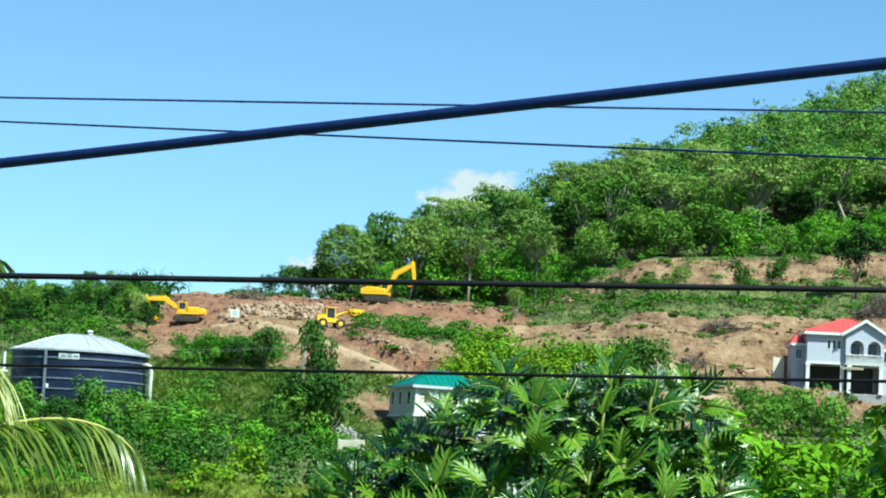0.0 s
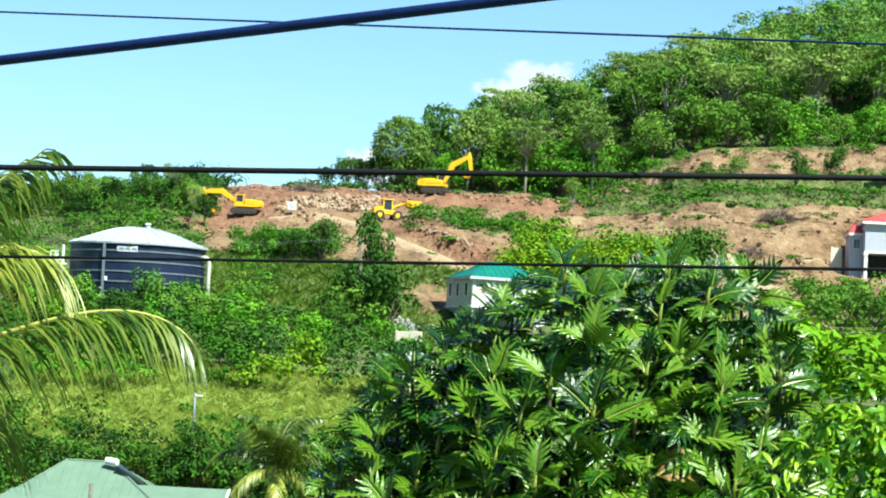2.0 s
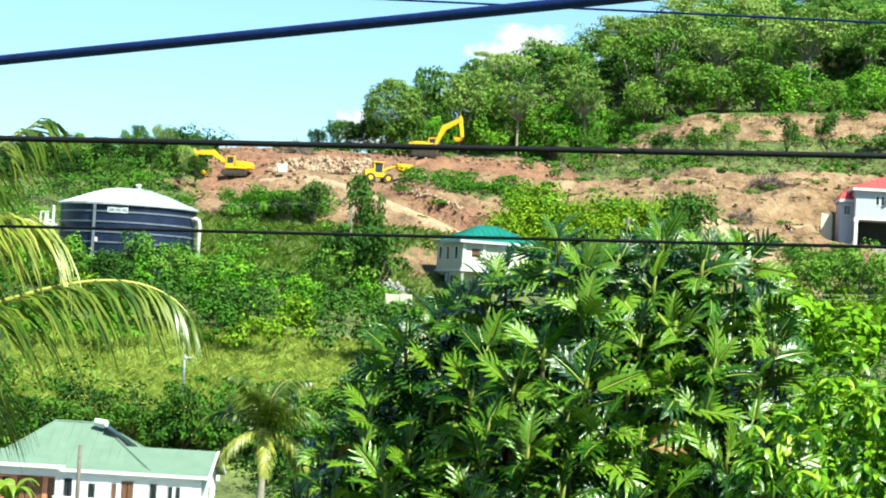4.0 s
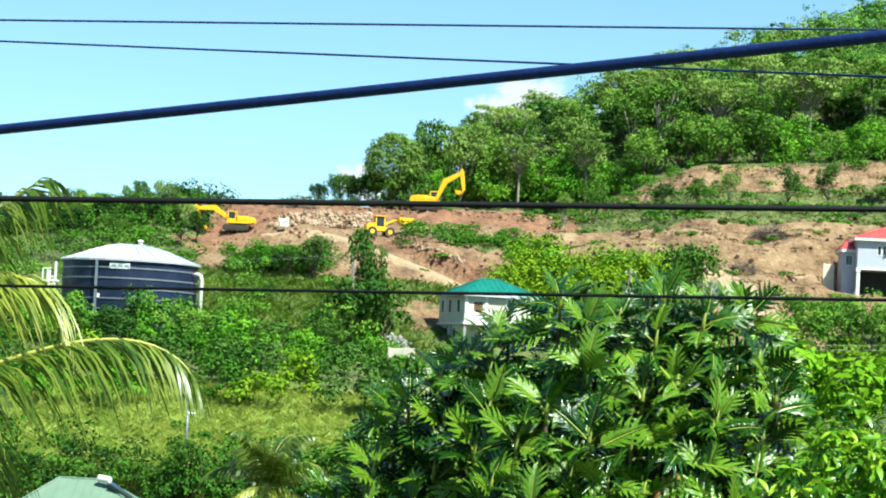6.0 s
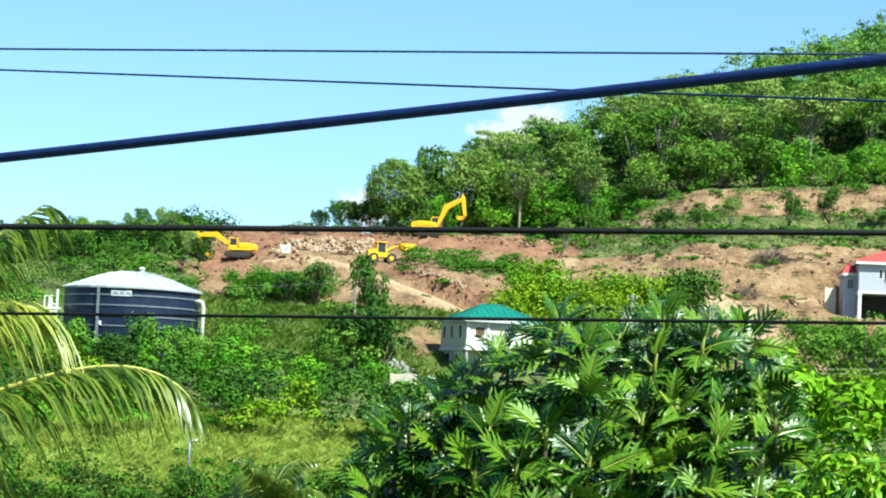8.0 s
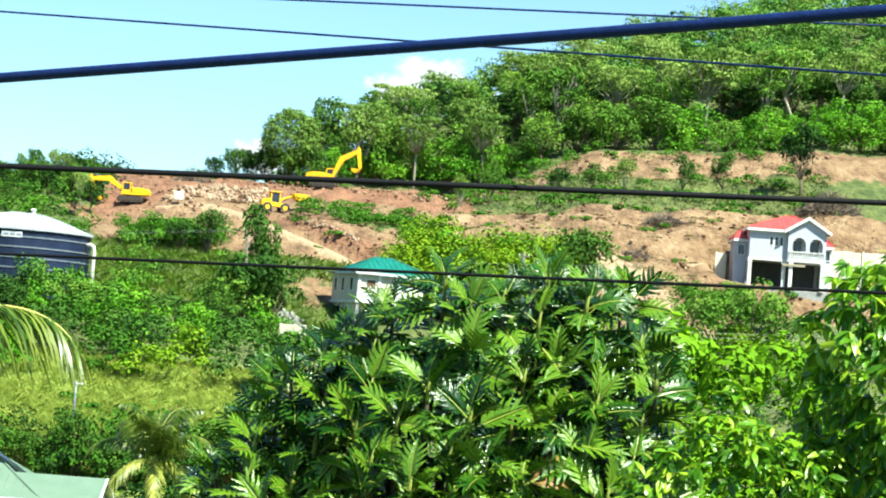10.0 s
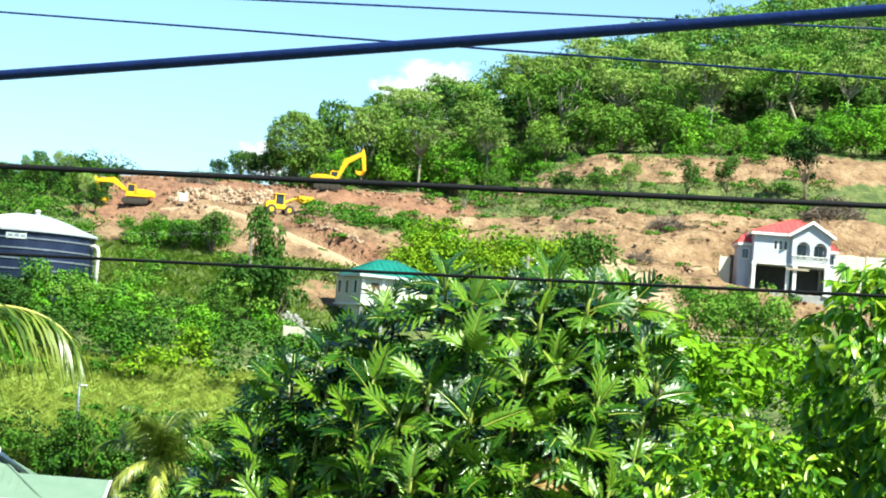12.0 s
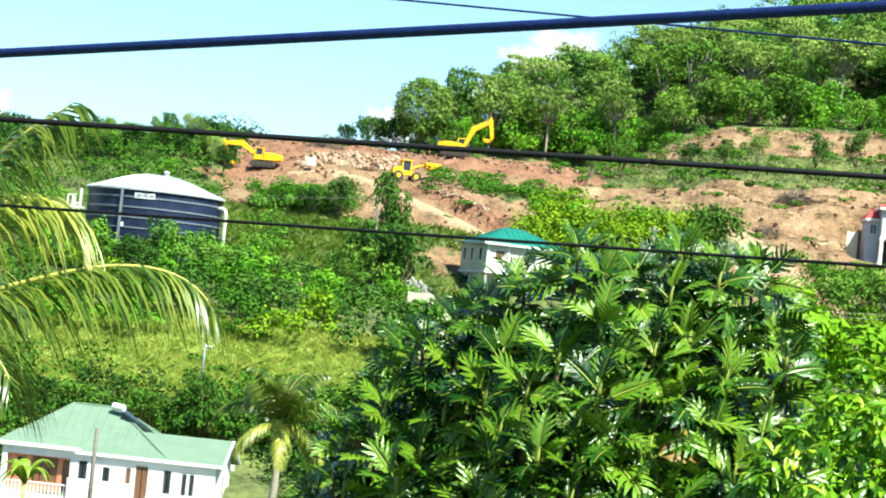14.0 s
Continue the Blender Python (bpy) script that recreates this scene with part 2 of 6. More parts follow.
def ground_material():
    m = material("ground_soil_grass", [(0.086, 0.047, 0.023), (0.192, 0.115, 0.059), (0.28, 0.193, 0.11)], 0.42, 0.95, 1.0, 1.6, span=0.36)
    nt = m.node_tree
    n, l = nt.nodes, nt.links
    p = n["Principled BSDF"]
    soil = p.inputs["Base Color"].links[0].from_socket
    at = n.new("ShaderNodeAttribute")
    at.attribute_name = "soil"
    red = n.new("ShaderNodeAttribute")
    red.attribute_name = "red"
    tc = n.new("ShaderNodeTexCoord")
    nz = n.new("ShaderNodeTexNoise")
    nz.inputs["Scale"].default_value, nz.inputs["Detail"].default_value = 0.6, 9
    l.new(tc.outputs["Object"], nz.inputs["Vector"])
    gr = n.new("ShaderNodeValToRGB")
    e = gr.color_ramp.elements
    e[0].position, e[0].color = 0.35, (0.042, 0.065, 0.012, 1)
    e[1].position, e[1].color = 0.65, (0.114, 0.137, 0.034, 1)
    l.new(nz.outputs["Fac"], gr.inputs["Fac"])
    rr = n.new("ShaderNodeValToRGB")
    e = rr.color_ramp.elements
    e[0].position, e[0].color = 0.35, (0.122, 0.049, 0.024, 1)
    e[1].position, e[1].color = 0.65, (0.243, 0.114, 0.065, 1)
    l.new(nz.outputs["Fac"], rr.inputs["Fac"])
    m0 = n.new("ShaderNodeMix")
    m0.data_type = "RGBA"
    l.new(red.outputs["Fac"], m0.inputs["Factor"])
    l.new(soil, m0.inputs["A"])
    l.new(rr.outputs["Color"], m0.inputs["B"])
    # ragged border between grass and soil
    add = n.new("ShaderNodeMath")
    add.operation = "MULTIPLY_ADD"
    add.inputs[1].default_value = 0.9
    l.new(nz.outputs["Fac"], add.inputs[0])
    l.new(at.outputs["Fac"], add.inputs[2])
    st = n.new("ShaderNodeMapRange")
    st.inputs["From Min"].default_value, st.inputs["From Max"].default_value = 0.82, 0.98
    l.new(add.outputs[0], st.inputs["Value"])
    mx = n.new("ShaderNodeMix")
    mx.data_type = "RGBA"
    l.new(st.outputs["Result"], mx.inputs["Factor"])
    lush = n.new("ShaderNodeAttribute")
    lush.attribute_name = "lush"
    m1 = n.new("ShaderNodeMix")
    m1.data_type = "RGBA"
    m1.inputs["B"].default_value = (0.2, 0.27, 0.045, 1)
    l.new(lush.outputs["Fac"], m1.inputs["Factor"])
    l.new(gr.outputs["Color"], m1.inputs["A"])
    l.new(m1.outputs["Result"], mx.inputs["A"])
    l.new(m0.outputs["Result"], mx.inputs["B"])
    l.new(mx.outputs["Result"], p.inputs["Base Color"])
    return m


GROUND = ground_material()


# ---- mesh helpers ----
def finish(bm, name, mats, smooth=False):
    me = bpy.data.meshes.new(name)
    bm.normal_update()
    bm.to_mesh(me)
    bm.free()
    for mt in (mats if isinstance(mats, (list, tuple)) else [mats]):
        me.materials.append(mt)
    if smooth:
        me.polygons.foreach_set("use_smooth", [True] * len(me.polygons))
    return me


def part(name, bm, mat, parent, label="", smooth=False):
    ob = new(name, finish(bm, name, mat, smooth))
    ob.parent = parent
    if label:
        ob["label"] = label
    return ob


def mesh_part(name, me, parent, m=None, label=""):
    ob = new(name, me)
    ob.parent = parent
    if m is not None:
        ob.matrix_basis = m
    if label:
        ob["label"] = label
    return ob


def thing(name, m, label, category, group="", kind=""):
    ob = new(name)
    ob.empty_display_size = 0.5
    ob.matrix_basis = m
    return tagged(ob, label, category, group, kind)


def raw_mesh(name, verts, faces, mats, face_mats=None, smooth=False):
    """A mesh from numpy arrays; faces all of one size."""
    me = bpy.data.meshes.new(name)
    verts, faces = np.asarray(verts, np.float32), np.asarray(faces, np.int32)
    k = faces.shape[1]
    me.vertices.add(len(verts))
    me.vertices.foreach_set("co", verts.ravel())
    me.loops.add(faces.size)
    me.loops.foreach_set("vertex_index", faces.ravel())
    me.polygons.add(len(faces))
    me.polygons.foreach_set("loop_start", np.arange(0, faces.size, k, dtype=np.int32))
    me.polygons.foreach_set("loop_total", np.full(len(faces), k, np.int32))
    for mt in (mats if isinstance(mats, (list, tuple)) else [mats]):
        me.materials.append(mt)
    if face_mats is not None:
        me.polygons.foreach_set("material_index", np.asarray(face_mats, np.int32))
    if smooth:
        me.polygons.foreach_set("use_smooth", np.ones(len(faces), bool))
    me.update(calc_edges=True)
    return me


def box(bm, x0, y0, z0, x1, y1, z1, bevel=0.0, m=None):
    r = bmesh.ops.create_cube(bm, size=1)
    vs = r["verts"]
    for v in vs:
        v.co = Vector(((x0 + x1) / 2 + v.co.x * (x1 - x0), (y0 + y1) / 2 + v.co.y * (y1 - y0), (z0 + z1) / 2 + v.co.z * (z1 - z0)))
    if bevel:
        es = list({e for v in vs for e in v.link_edges})
        r = bmesh.ops.bevel(bm, geom=es, offset=bevel, segments=1, affect="EDGES")
        vs = list({v for f in r["faces"] for v in f.verts} | {v for v in vs if v.is_valid})
    if m is not None:
        for v in vs:
            v.co = m @ v.co
    return bm


def tube(bm, pts, radii, n=8, caps=True):
    """A tube along points, with a radius for each."""
    pts = [Vector(p) for p in pts]
    if not isinstance(radii, (list, tuple)):
        radii = [radii] * len(pts)
    rows = []
    u = None
    for i, p in enumerate(pts):
        d = (pts[min(i + 1, len(pts) - 1)] - pts[max(i - 1, 0)]).normalized()
        if u is None:
            u = d.orthogonal().normalized()
        u = (u - d * u.dot(d)).normalized()
        w = d.cross(u)
        rows.append([bm.verts.new(p + (u * math.cos(2 * math.pi * k / n) + w * math.sin(2 * math.pi * k / n)) * radii[i]) for k in range(n)])
    for a, b in zip(rows, rows[1:]):
        for k in range(n):
            bm.faces.new((a[k], a[(k + 1) % n], b[(k + 1) % n], b[k]))
    if caps:
        bm.faces.new(rows[0][::-1])
        bm.faces.new(rows[-1])
    return bm


def prism(bm, outline, y0, y1, m=None):
    """An outline of (x, z) pushed from y0 to y1."""
    a = [bm.verts.new((x, y0, z)) for x, z in outline]
    b = [bm.verts.new((x, y1, z)) for x, z in outline]
    k = len(a)
    bm.faces.new(a)
    bm.faces.new(b[::-1])
    for i in range(k):
        bm.faces.new((a[(i + 1) % k], a[i], b[i], b[(i + 1) % k]))
    if m is not None:
        for v in a + b:
            v.co = m @ v.co
    return bm


def slab(bm, pts, thick):
    """A flat or folded face of given corners, with thickness straight down."""
    a = [bm.verts.new(p) for p in pts]
    b = [bm.verts.new((p[0], p[1], p[2] - thick)) for p in pts]
    k = len(a)
    bm.faces.new(a)
    bm.faces.new(b[::-1])
    for i in range(k):
        bm.faces.new((a[(i + 1) % k], a[i], b[i], b[(i + 1) % k]))
    return bm


# ---- the lie of the land ----
ROAD_X = [-20, -14, -11, -6, -1, 3, 9, 16]
ROAD_Y = [303, 301, 298, 293, 288, 283.5, 279, 277]
PROFILE_Y = [-60, 0, 20, 60, 120, 160, 172, 190, 215, 228, 250, 270, 285, 300, 312, 330, 345]
PROFILE_Z = [7, 6, 3, 0, -0.5, 0, 2.5, 7.3, 12.2, 14.0, 18.0, 22.0, 25.6, 31.0, 33.6, 36.2, 38.0]


def smooth(a, b, v):
    v = np.clip((v - a) / (b - a), 0, 1)
    return v * v * (3 - 2 * v)


def height(x, y):
    """Ground level at x, y (numbers or arrays), without the small bumps."""
    x, y = np.asarray(x, float), np.asarray(y, float)
    base = np.interp(y, PROFILE_Y, PROFILE_Z)
    # the wooded hill that climbs to the east, with its crest running back
    east = np.clip(x + 10, 0, 140)
    crest_y = 352 + 0.95 * east
    crest_z = 37.0 + 0.47 * east + 2.0 * smooth(-6, 6, x) - 0.12 * np.clip(-(x + 10), 0, 70)
    rise = (smooth(14, 34, x) + 0.3 * smooth(34, 64, x)) * np.interp(y, [285, 300, 314, 326, 332, 345], [0, 2.2, 3.2, 5.6, 7.6, 7.6])
    crest_z = crest_z - 0.1 * smooth(-8, 14, x) * smooth(60, 20, x) - 0.8 * smooth(25, 80, x)
    up = smooth(330, crest_y, y) ** 0.85
    hill = 36.2 + rise + (crest_z - 36.2 - rise) * up
    fall = crest_z - 0.28 * (y - crest_y)
    hill = np.where(y > crest_y, fall, hill)
    z = np.where(y > 330, hill, base + rise)
    # west side lies lower
    z = z - 2.5 * smooth(-22, -50, x) * smooth(262, 300, y)
    # hollow under the house on stilts
    z = z - 6.6 * np.exp(-((x - 6) / 12) ** 2 - ((y - 254) / 20) ** 2)
    # the terrace of the red-roofed house and the cut above it
    z = z - 3.8 * np.exp(-((x - 51) / 10) ** 2 - ((y - 282) / 8) ** 2)
    pad = smooth(41, 44, x) * smooth(61, 58, x) * smooth(284, 287, y) * smooth(298.5, 297, y)
    z = z * (1 - pad) + np.minimum(z, 25.8) * pad
    # dug-out bays where the machines stand
    z = z - 1.9 * np.exp(-((x + 25) / 7) ** 2 - ((y - 304) / 9) ** 2)
    z = z + 1.0 * np.exp(-(x / 6) ** 2 - ((y - 317.5) / 4.5) ** 2)
    z = z - 0.6 * np.exp(-((x + 7) / 4) ** 2 - ((y - 303) / 4) ** 2)
    # the bank cut above the climbing road
    road_y = np.interp(x, ROAD_X, ROAD_Y)
    z = z + 1.5 * smooth(road_y + 1.9, road_y + 3.0, y) * smooth(road_y + 17, road_y + 8, y) * smooth(-5.5, -2, x) * smooth(17, 11, x)
    # steps cut across the bare slope
    z = z + 0.5 * smooth(-4, 6, x) * np.sin((y + 2.5 * np.sin(x * 0.23) + 0.3 * x) * 0.8) * smooth(284, 292, y) * smooth(330, 322, y)
    far = smooth(430, 800, y + 0.0 * x)
    z = z * (1 - far) + far * -20.0
    side = smooth(150, 400, np.abs(x))
    return z * (1 - side) + side * np.minimum(z, 5.0)


def level(x, y):
    return float(height(x, y))


def soil_mask(x, y):
    """1 where the ground is bare, 0 where it is green."""
    bare = smooth(281, 287, y) * smooth(0, -2.5, y - 337 + 4.5 * smooth(10, 20, x)) * smooth(-30, -24, x)
    bare = bare * (1 - 0.8 * smooth(12, 20, x) * smooth(304, 308, y) * smooth(326, 322, y))
    bare = bare * (1 - 0.75 * np.exp(-((x - 4) / 9) ** 2 - ((y - 298) / 6) ** 2))
    bare = bare * (1 - 0.95 * np.exp(-((x + 17) / 7) ** 2 - ((y - 289) / 6) ** 2))
    bare = bare * (1 - 0.25 * smooth(1, 6, x) * smooth(24, 16, x) * smooth(319, 322, y))
    lower = smooth(255, 260, y) * smooth(24, 29, x) * smooth(44, 38, x) * smooth(300, 290, y)
    west = np.exp(-((x + 26) / 5) ** 2 - ((y - 301) / 5) ** 2)
    road_side = 0.62 * np.exp(-((x + 1) / 5) ** 2 - ((y - 274) / 6) ** 2)
    return np.clip(np.maximum.reduce([bare, lower, west, road_side]), 0, 1)


def red_mask(x, y):
    bank = smooth(306, 310, y) * smooth(337, 333, y) * smooth(26, 12, x)
    west = np.exp(-((x + 27) / 7) ** 2 - ((y - 302) / 7) ** 2)
    road_y = np.interp(x, ROAD_X, ROAD_Y)
    cut = smooth(road_y + 1.2, road_y + 2.2, y) * smooth(road_y + 6, road_y + 3.5, y) * smooth(-12, -9, x) * smooth(14, 8, x)
    return np.clip(0.8 * bank + 0.9 * west + 0.8 * cut, 0, 1)


def roughness(x, y, bare=0.0):
    """Small bumps of the ground, stronger on bare earth."""
    v = Vector((x, y, 0))
    return 0.55 * noise.fractal(v * 0.13, 0.8, 2.1, 5) + bare * (0.55 * abs(noise.noise(v * 0.45)) + 0.3 * noise.noise(v * 1.1))


def build_ground():
    xs = np.unique(np.concatenate([-np.geomspace(78, 4500, 26), np.linspace(-78, 112, 220), np.geomspace(112, 4500, 26)]))
    ys = np.unique(np.concatenate([-np.geomspace(5, 4500, 22), np.linspace(-5, 160, 56), np.linspace(160, 350, 250), np.linspace(350, 520, 90), np.geomspace(520, 4800, 30)]))
    gx, gy = np.meshgrid(xs, ys)
    gz = height(gx, gy)
    bare = soil_mask(gx, gy)
    bump = np.zeros_like(gz)
    near_zone = (np.abs(gx) < 115) & (gy > 150) & (gy < 520)
    for i, j in zip(*np.nonzero(near_zone)):
        bump[i, j] = roughness(gx[i, j], gy[i, j], bare[i, j])
    gz = gz + bump
    h, w = gz.shape
    idx = np.arange(h * w).reshape(h, w)
    faces = np.stack([idx[:-1, :-1], idx[:-1, 1:], idx[1:, 1:], idx[1:, :-1]], -1).reshape(-1, 4)
    me = raw_mesh("ground", np.stack([gx, gy, gz], -1).reshape(-1, 3), faces, GROUND, smooth=True)
    for name, values in (("soil", bare), ("red", red_mask(gx, gy)), ("lush", smooth(173, 179, gy) * smooth(224, 216, gy) * smooth(4, -2, gx))):
        a = me.attributes.new(name, "FLOAT", "POINT")
        a.data.foreach_set("value", values.ravel().astype(np.float32))
    ob = new("ground", me)
    tagged(ob, "hillside of bare brown earth and green scrub", "ground", kind="structure")
    return ob


build_ground()


def track(name, pts, width, label):
    """A graded dirt track laid over the slope."""
    pts = [Vector(p) for p in pts]
    fine = []
    for a, b in zip(pts, pts[1:]):
        k = max(2, int((b - a).length / 1.2))
        fine += [a.lerp(b, i / k) for i in range(k)]
    fine.append(pts[-1])
    v, f = [], []
    m = 7
    for i, p in enumerate(fine):
        d = (fine[min(i + 1, len(fine) - 1)] - fine[max(i - 1, 0)])
        s = Vector((d.y, -d.x, 0)).normalized()
        for k in range(m):
            e = (k / (m - 1) - 0.5)
            wob = 1 + 0.4 * noise.noise(Vector((i * 0.3, k, 3.0)))
            q = p + s * width * e * wob
            rut = 0.07 * math.cos(e * 4 * math.pi)
            edge = -1.1 if k in (0, m - 1) else (-0.12 if k in (1, m - 2) else 0)
            v.append((q.x, q.y, p.z + rut + edge + 0.06 * noise.noise(q * 0.8)))
    for i in range(len(fine) - 1):
        for k in range(m - 1):
            a = i * m + k
            f.append((a, a + 1, a + m + 1, a + m))
    ob = new(name, raw_mesh(name, v, f, TRACK, smooth=True))
    return tagged(ob, label, "dirt road", kind="structure")


def on(x, y, up=0.0):
    return (x, y, level(x, y) + up)


track("road_upper", [on(-20, 303, 0.25), on(-14, 301, 0.25), on(-11, 298, 0.3), on(-6, 293, 0.3), on(-1, 288, 0.3), on(3, 283.5, 0.3), on(9, 279, 0.3), on(16, 277, 0.3)], 3.6, "pale graded dirt road climbing the cut slope")
track("side_track", [on(38.5, 290.5, 0.2), on(41, 291.5, 0.3), on(43.6, 292.2, 0.35)], 1.6, "narrow pale track cut towards the red-roofed house")
track("road_lower", [on(24.5, 297, 0.0), on(28, 293, 0.1), on(31.5, 289, 0.15), on(33.4, 283, 0.15), on(33.8, 276, 0.15), on(33.0, 270, 0.15), on(31.5, 263, 0.1)], 6.8, "pale dirt road dropping past the red-roofed house")


# ---- water tank ----
def cylinder_wall(bm, r0, r1, z0, z1, n=72):
    rows = []
    for r, z in ((r1, z0), (r1, z1), (r0, z1), (r0, z0)):
        rows.append([bm.verts.new((r * math.cos(2 * math.pi * i / n), r * math.sin(2 * math.pi * i / n), z)) for i in range(n)])
    for a, b in zip(rows, rows[1:] + rows[:1]):
        for i in range(n):
            bm.faces.new((a[i], a[(i + 1) % n], b[(i + 1) % n], b[i]))
    return bm


def water_tank(m, r, h):
    t = thing("water_tank", m, "navy blue bolted steel water tank with a white dome roof", "water tank")
    part("wall", cylinder_wall(bmesh.new(), r - 0.1, r, 0, h), TANK_BLUE, t, smooth=False)
    for i in range(6):
        z = h - 0.75 - i * 0.95
        part("hoop", cylinder_wall(bmesh.new(), r - 0.02, r + 0.07, z - 0.07, z + 0.07), GALV, t, "pale galvanised hoop")
    # low dome of flat panels with raised seams
    bm = bmesh.new()
    n = 24
    rows = []
    for k in range(7):
        q = k / 6
        rr, zz = (r + 0.25) * (1 - q), h + 0.05 + 1.75 * math.sin(q * math.pi / 2) ** 1.15
        rows.append([bm.verts.new((rr * math.cos(2 * math.pi * i / n), rr * math.sin(2 * math.pi * i / n), zz)) for i in range(n)] if k < 6 else [bm.verts.new((0, 0, zz))])
    lip = [bm.verts.new((v.co.x, v.co.y, h - 0.12)) for v in rows[0]]
    for i in range(n):
        j = (i + 1) % n
        bm.faces.new((lip[i], lip[j], rows[0][j], rows[0][i]))
        for a, b in zip(rows, rows[1:-1]):
            bm.faces.new((a[i], a[j], b[j], b[i]))
        bm.faces.new((rows[5][i], rows[5][j], rows[6][0]))
    part("roof", bm, TANK_ROOF, t, "white sheet metal dome roof")
    for i in range(n):
        a = 2 * math.pi * (i + 0.0) / n
        bm = bmesh.new()
        tube(bm, [((r + 0.25) * (1 - q) * math.cos(a), (r + 0.25) * (1 - q) * math.sin(a), h + 0.07 + 1.75 * math.sin(q * math.pi / 2) ** 1.15) for q in (0, 0.17, 0.33, 0.5, 0.67, 0.83)], 0.045, 5)
        part("roof_seam", bm, TANK_ROOF, t)
    bm = bmesh.new()
    tube(bm, [(0.9, -0.8, h + 1.55), (0.9, -0.8, h + 2.05)], 0.22, 12)
    tube(bm, [(0.9, -0.8, h + 2.05), (0.9, -0.8, h + 2.2)], [0.36, 0.1], 12)
    part("vent", bm, WHITE_PAINT, t, "white roof vent cowl")
    # level gauge post, set on the camera side
    bm = bmesh.new()
    a = radians(-112)
    px, py = (r + 0.16) * math.cos(a), (r + 0.16) * math.sin(a)
    box(bm, px - 0.13, py - 0.1, -0.4, px + 0.13, py + 0.1, h - 0.05, 0.03)
    part("gauge_post", bm, GALV, t, "grey level gauge post")
    bm = bmesh.new()
    box(bm, px + 0.15, py - 0.12, h - 3.6, px + 0.4, py + 0.06, h - 3.2, 0.03)
    part("gauge_box", bm, WHITE_PAINT, t)
    # maker's plate: curved white panel with plain bars
    bm = bmesh.new()
    ang = [radians(-101 + 17 * i / 6) for i in range(7)]
    prev = None
    for q in ang:
        cur = [bm.verts.new(((r + d) * math.cos(q), (r + d) * math.sin(q), z)) for d, z in ((0.03, h - 0.85), (0.03, h - 0.33), (0.07, h - 0.33), (0.07, h - 0.85))]
        if prev:
            for i in range(4):
                bm.faces.new((prev[i], prev[(i + 1) % 4], cur[(i + 1) % 4], cur[i]))
        else:
            bm.faces.new(cur)
        prev = cur
    bm.faces.new(prev[::-1])
    plate = part("name_plate", bm, SIGN_WHITE, t, "white plate with grey marks")
    for k in range(3):
        q0 = radians(-99.3 + 5.2 * k)
        q1 = q0 + radians(4.1)
        bm = bmesh.new()
        p0, p1 = ((r + 0.085) * math.cos(q0), (r + 0.085) * math.sin(q0)), ((r + 0.085) * math.cos(q1), (r + 0.085) * math.sin(q1))
        vs = [bm.verts.new((*p, z)) for p, z in ((p0, h - 0.72), (p1, h - 0.72), (p1, h - 0.48), (p0, h - 0.48))]
        bm.faces.new(vs)
        part("mark", bm, SIGN_MARK, plate)
    # overflow pipe, bent over the rim
    bm = bmesh.new()
    a = radians(-16)
    ca, sa = math.cos(a), math.sin(a)
    tube(bm, [((r + d) * ca, (r + d) * sa, z) for d, z in ((0.0, h - 0.95), (0.45, h - 0.85), (0.75, h - 1.0), (0.85, h - 1.4), (0.85, h - 3.0), (0.85, h - 6.6))], 0.2, 12)
    part("overflow_pipe", bm, PIPE, t, "cream overflow pipe", True)
    # caged ladder and valve frame on the west side
    for dx in (-0.9, -0.35):
        for dy in (-1.6, -1.1):
            bm = bmesh.new()
            tube(bm, [(-r + dx, dy - 1.2, -1.0), (-r + dx, dy - 1.2, h - 0.3 - 0.8 * (dx < -0.5))], 0.09, 6)
            part("ladder_rail", bm, WHITE_PAINT, t)
    for k in range(14):
        bm = bmesh.new()
        tube(bm, [(-r - 0.9, -2.8, 0.3 + 0.32 * k), (-r - 0.35, -2.8, 0.3 + 0.32 * k)], 0.07, 6)
        part("rung", bm, WHITE_PAINT, t)
    bm = bmesh.new()
    box(bm, -r - 1.5, -2.9, h - 2.2, -r + 0.1, -2.2, h - 2.05, 0.02)
    part("platform", bm, WHITE_PAINT, t)
    for x in (-r - 1.5, -r - 1.05):
        bm = bmesh.new()
        tube(bm, [(x, -2.85, h - 2.1), (x, -2.85, h - 1.0), (x + 0.3, -2.85, h - 0.95)], 0.08, 6)
        part("handrail", bm, WHITE_PAINT, t)
    return t


water_tank(pose(-29.1, 250, 17.9), 6.35, 6.2)


# ---- houses ----
def window(parent, x, y, z, w, h, frame_mat=WHITE_PAINT, glass=GLASS_DARK, panes=2, side=False):
    """A casement window proud of the wall; side=True turns it onto a wall along y."""
    m = pose(x, y, z, 0, 0, -90) if side else pose(x, y, z)
    bm = bmesh.new()
    f = 0.09
    box(bm, -w / 2 - f, -0.06, -f, -w / 2, 0.05, h + f)
    box(bm, w / 2, -0.06, -f, w / 2 + f, 0.05, h + f)
    box(bm, -w / 2, -0.06, h, w / 2, 0.05, h + f)
    box(bm, -w / 2, -0.09, -f, w / 2, 0.05, 0)
    win = part("window", bm, frame_mat, parent)
    win.matrix_basis = m
    pw = w / panes
    for i in range(panes):
        bm = bmesh.new()
        box(bm, -w / 2 + i * pw + 0.03, -0.02, 0.03, -w / 2 + (i + 1) * pw - 0.03, 0.03, h - 0.03)
        part("pane", bm, glass, win)
    return win


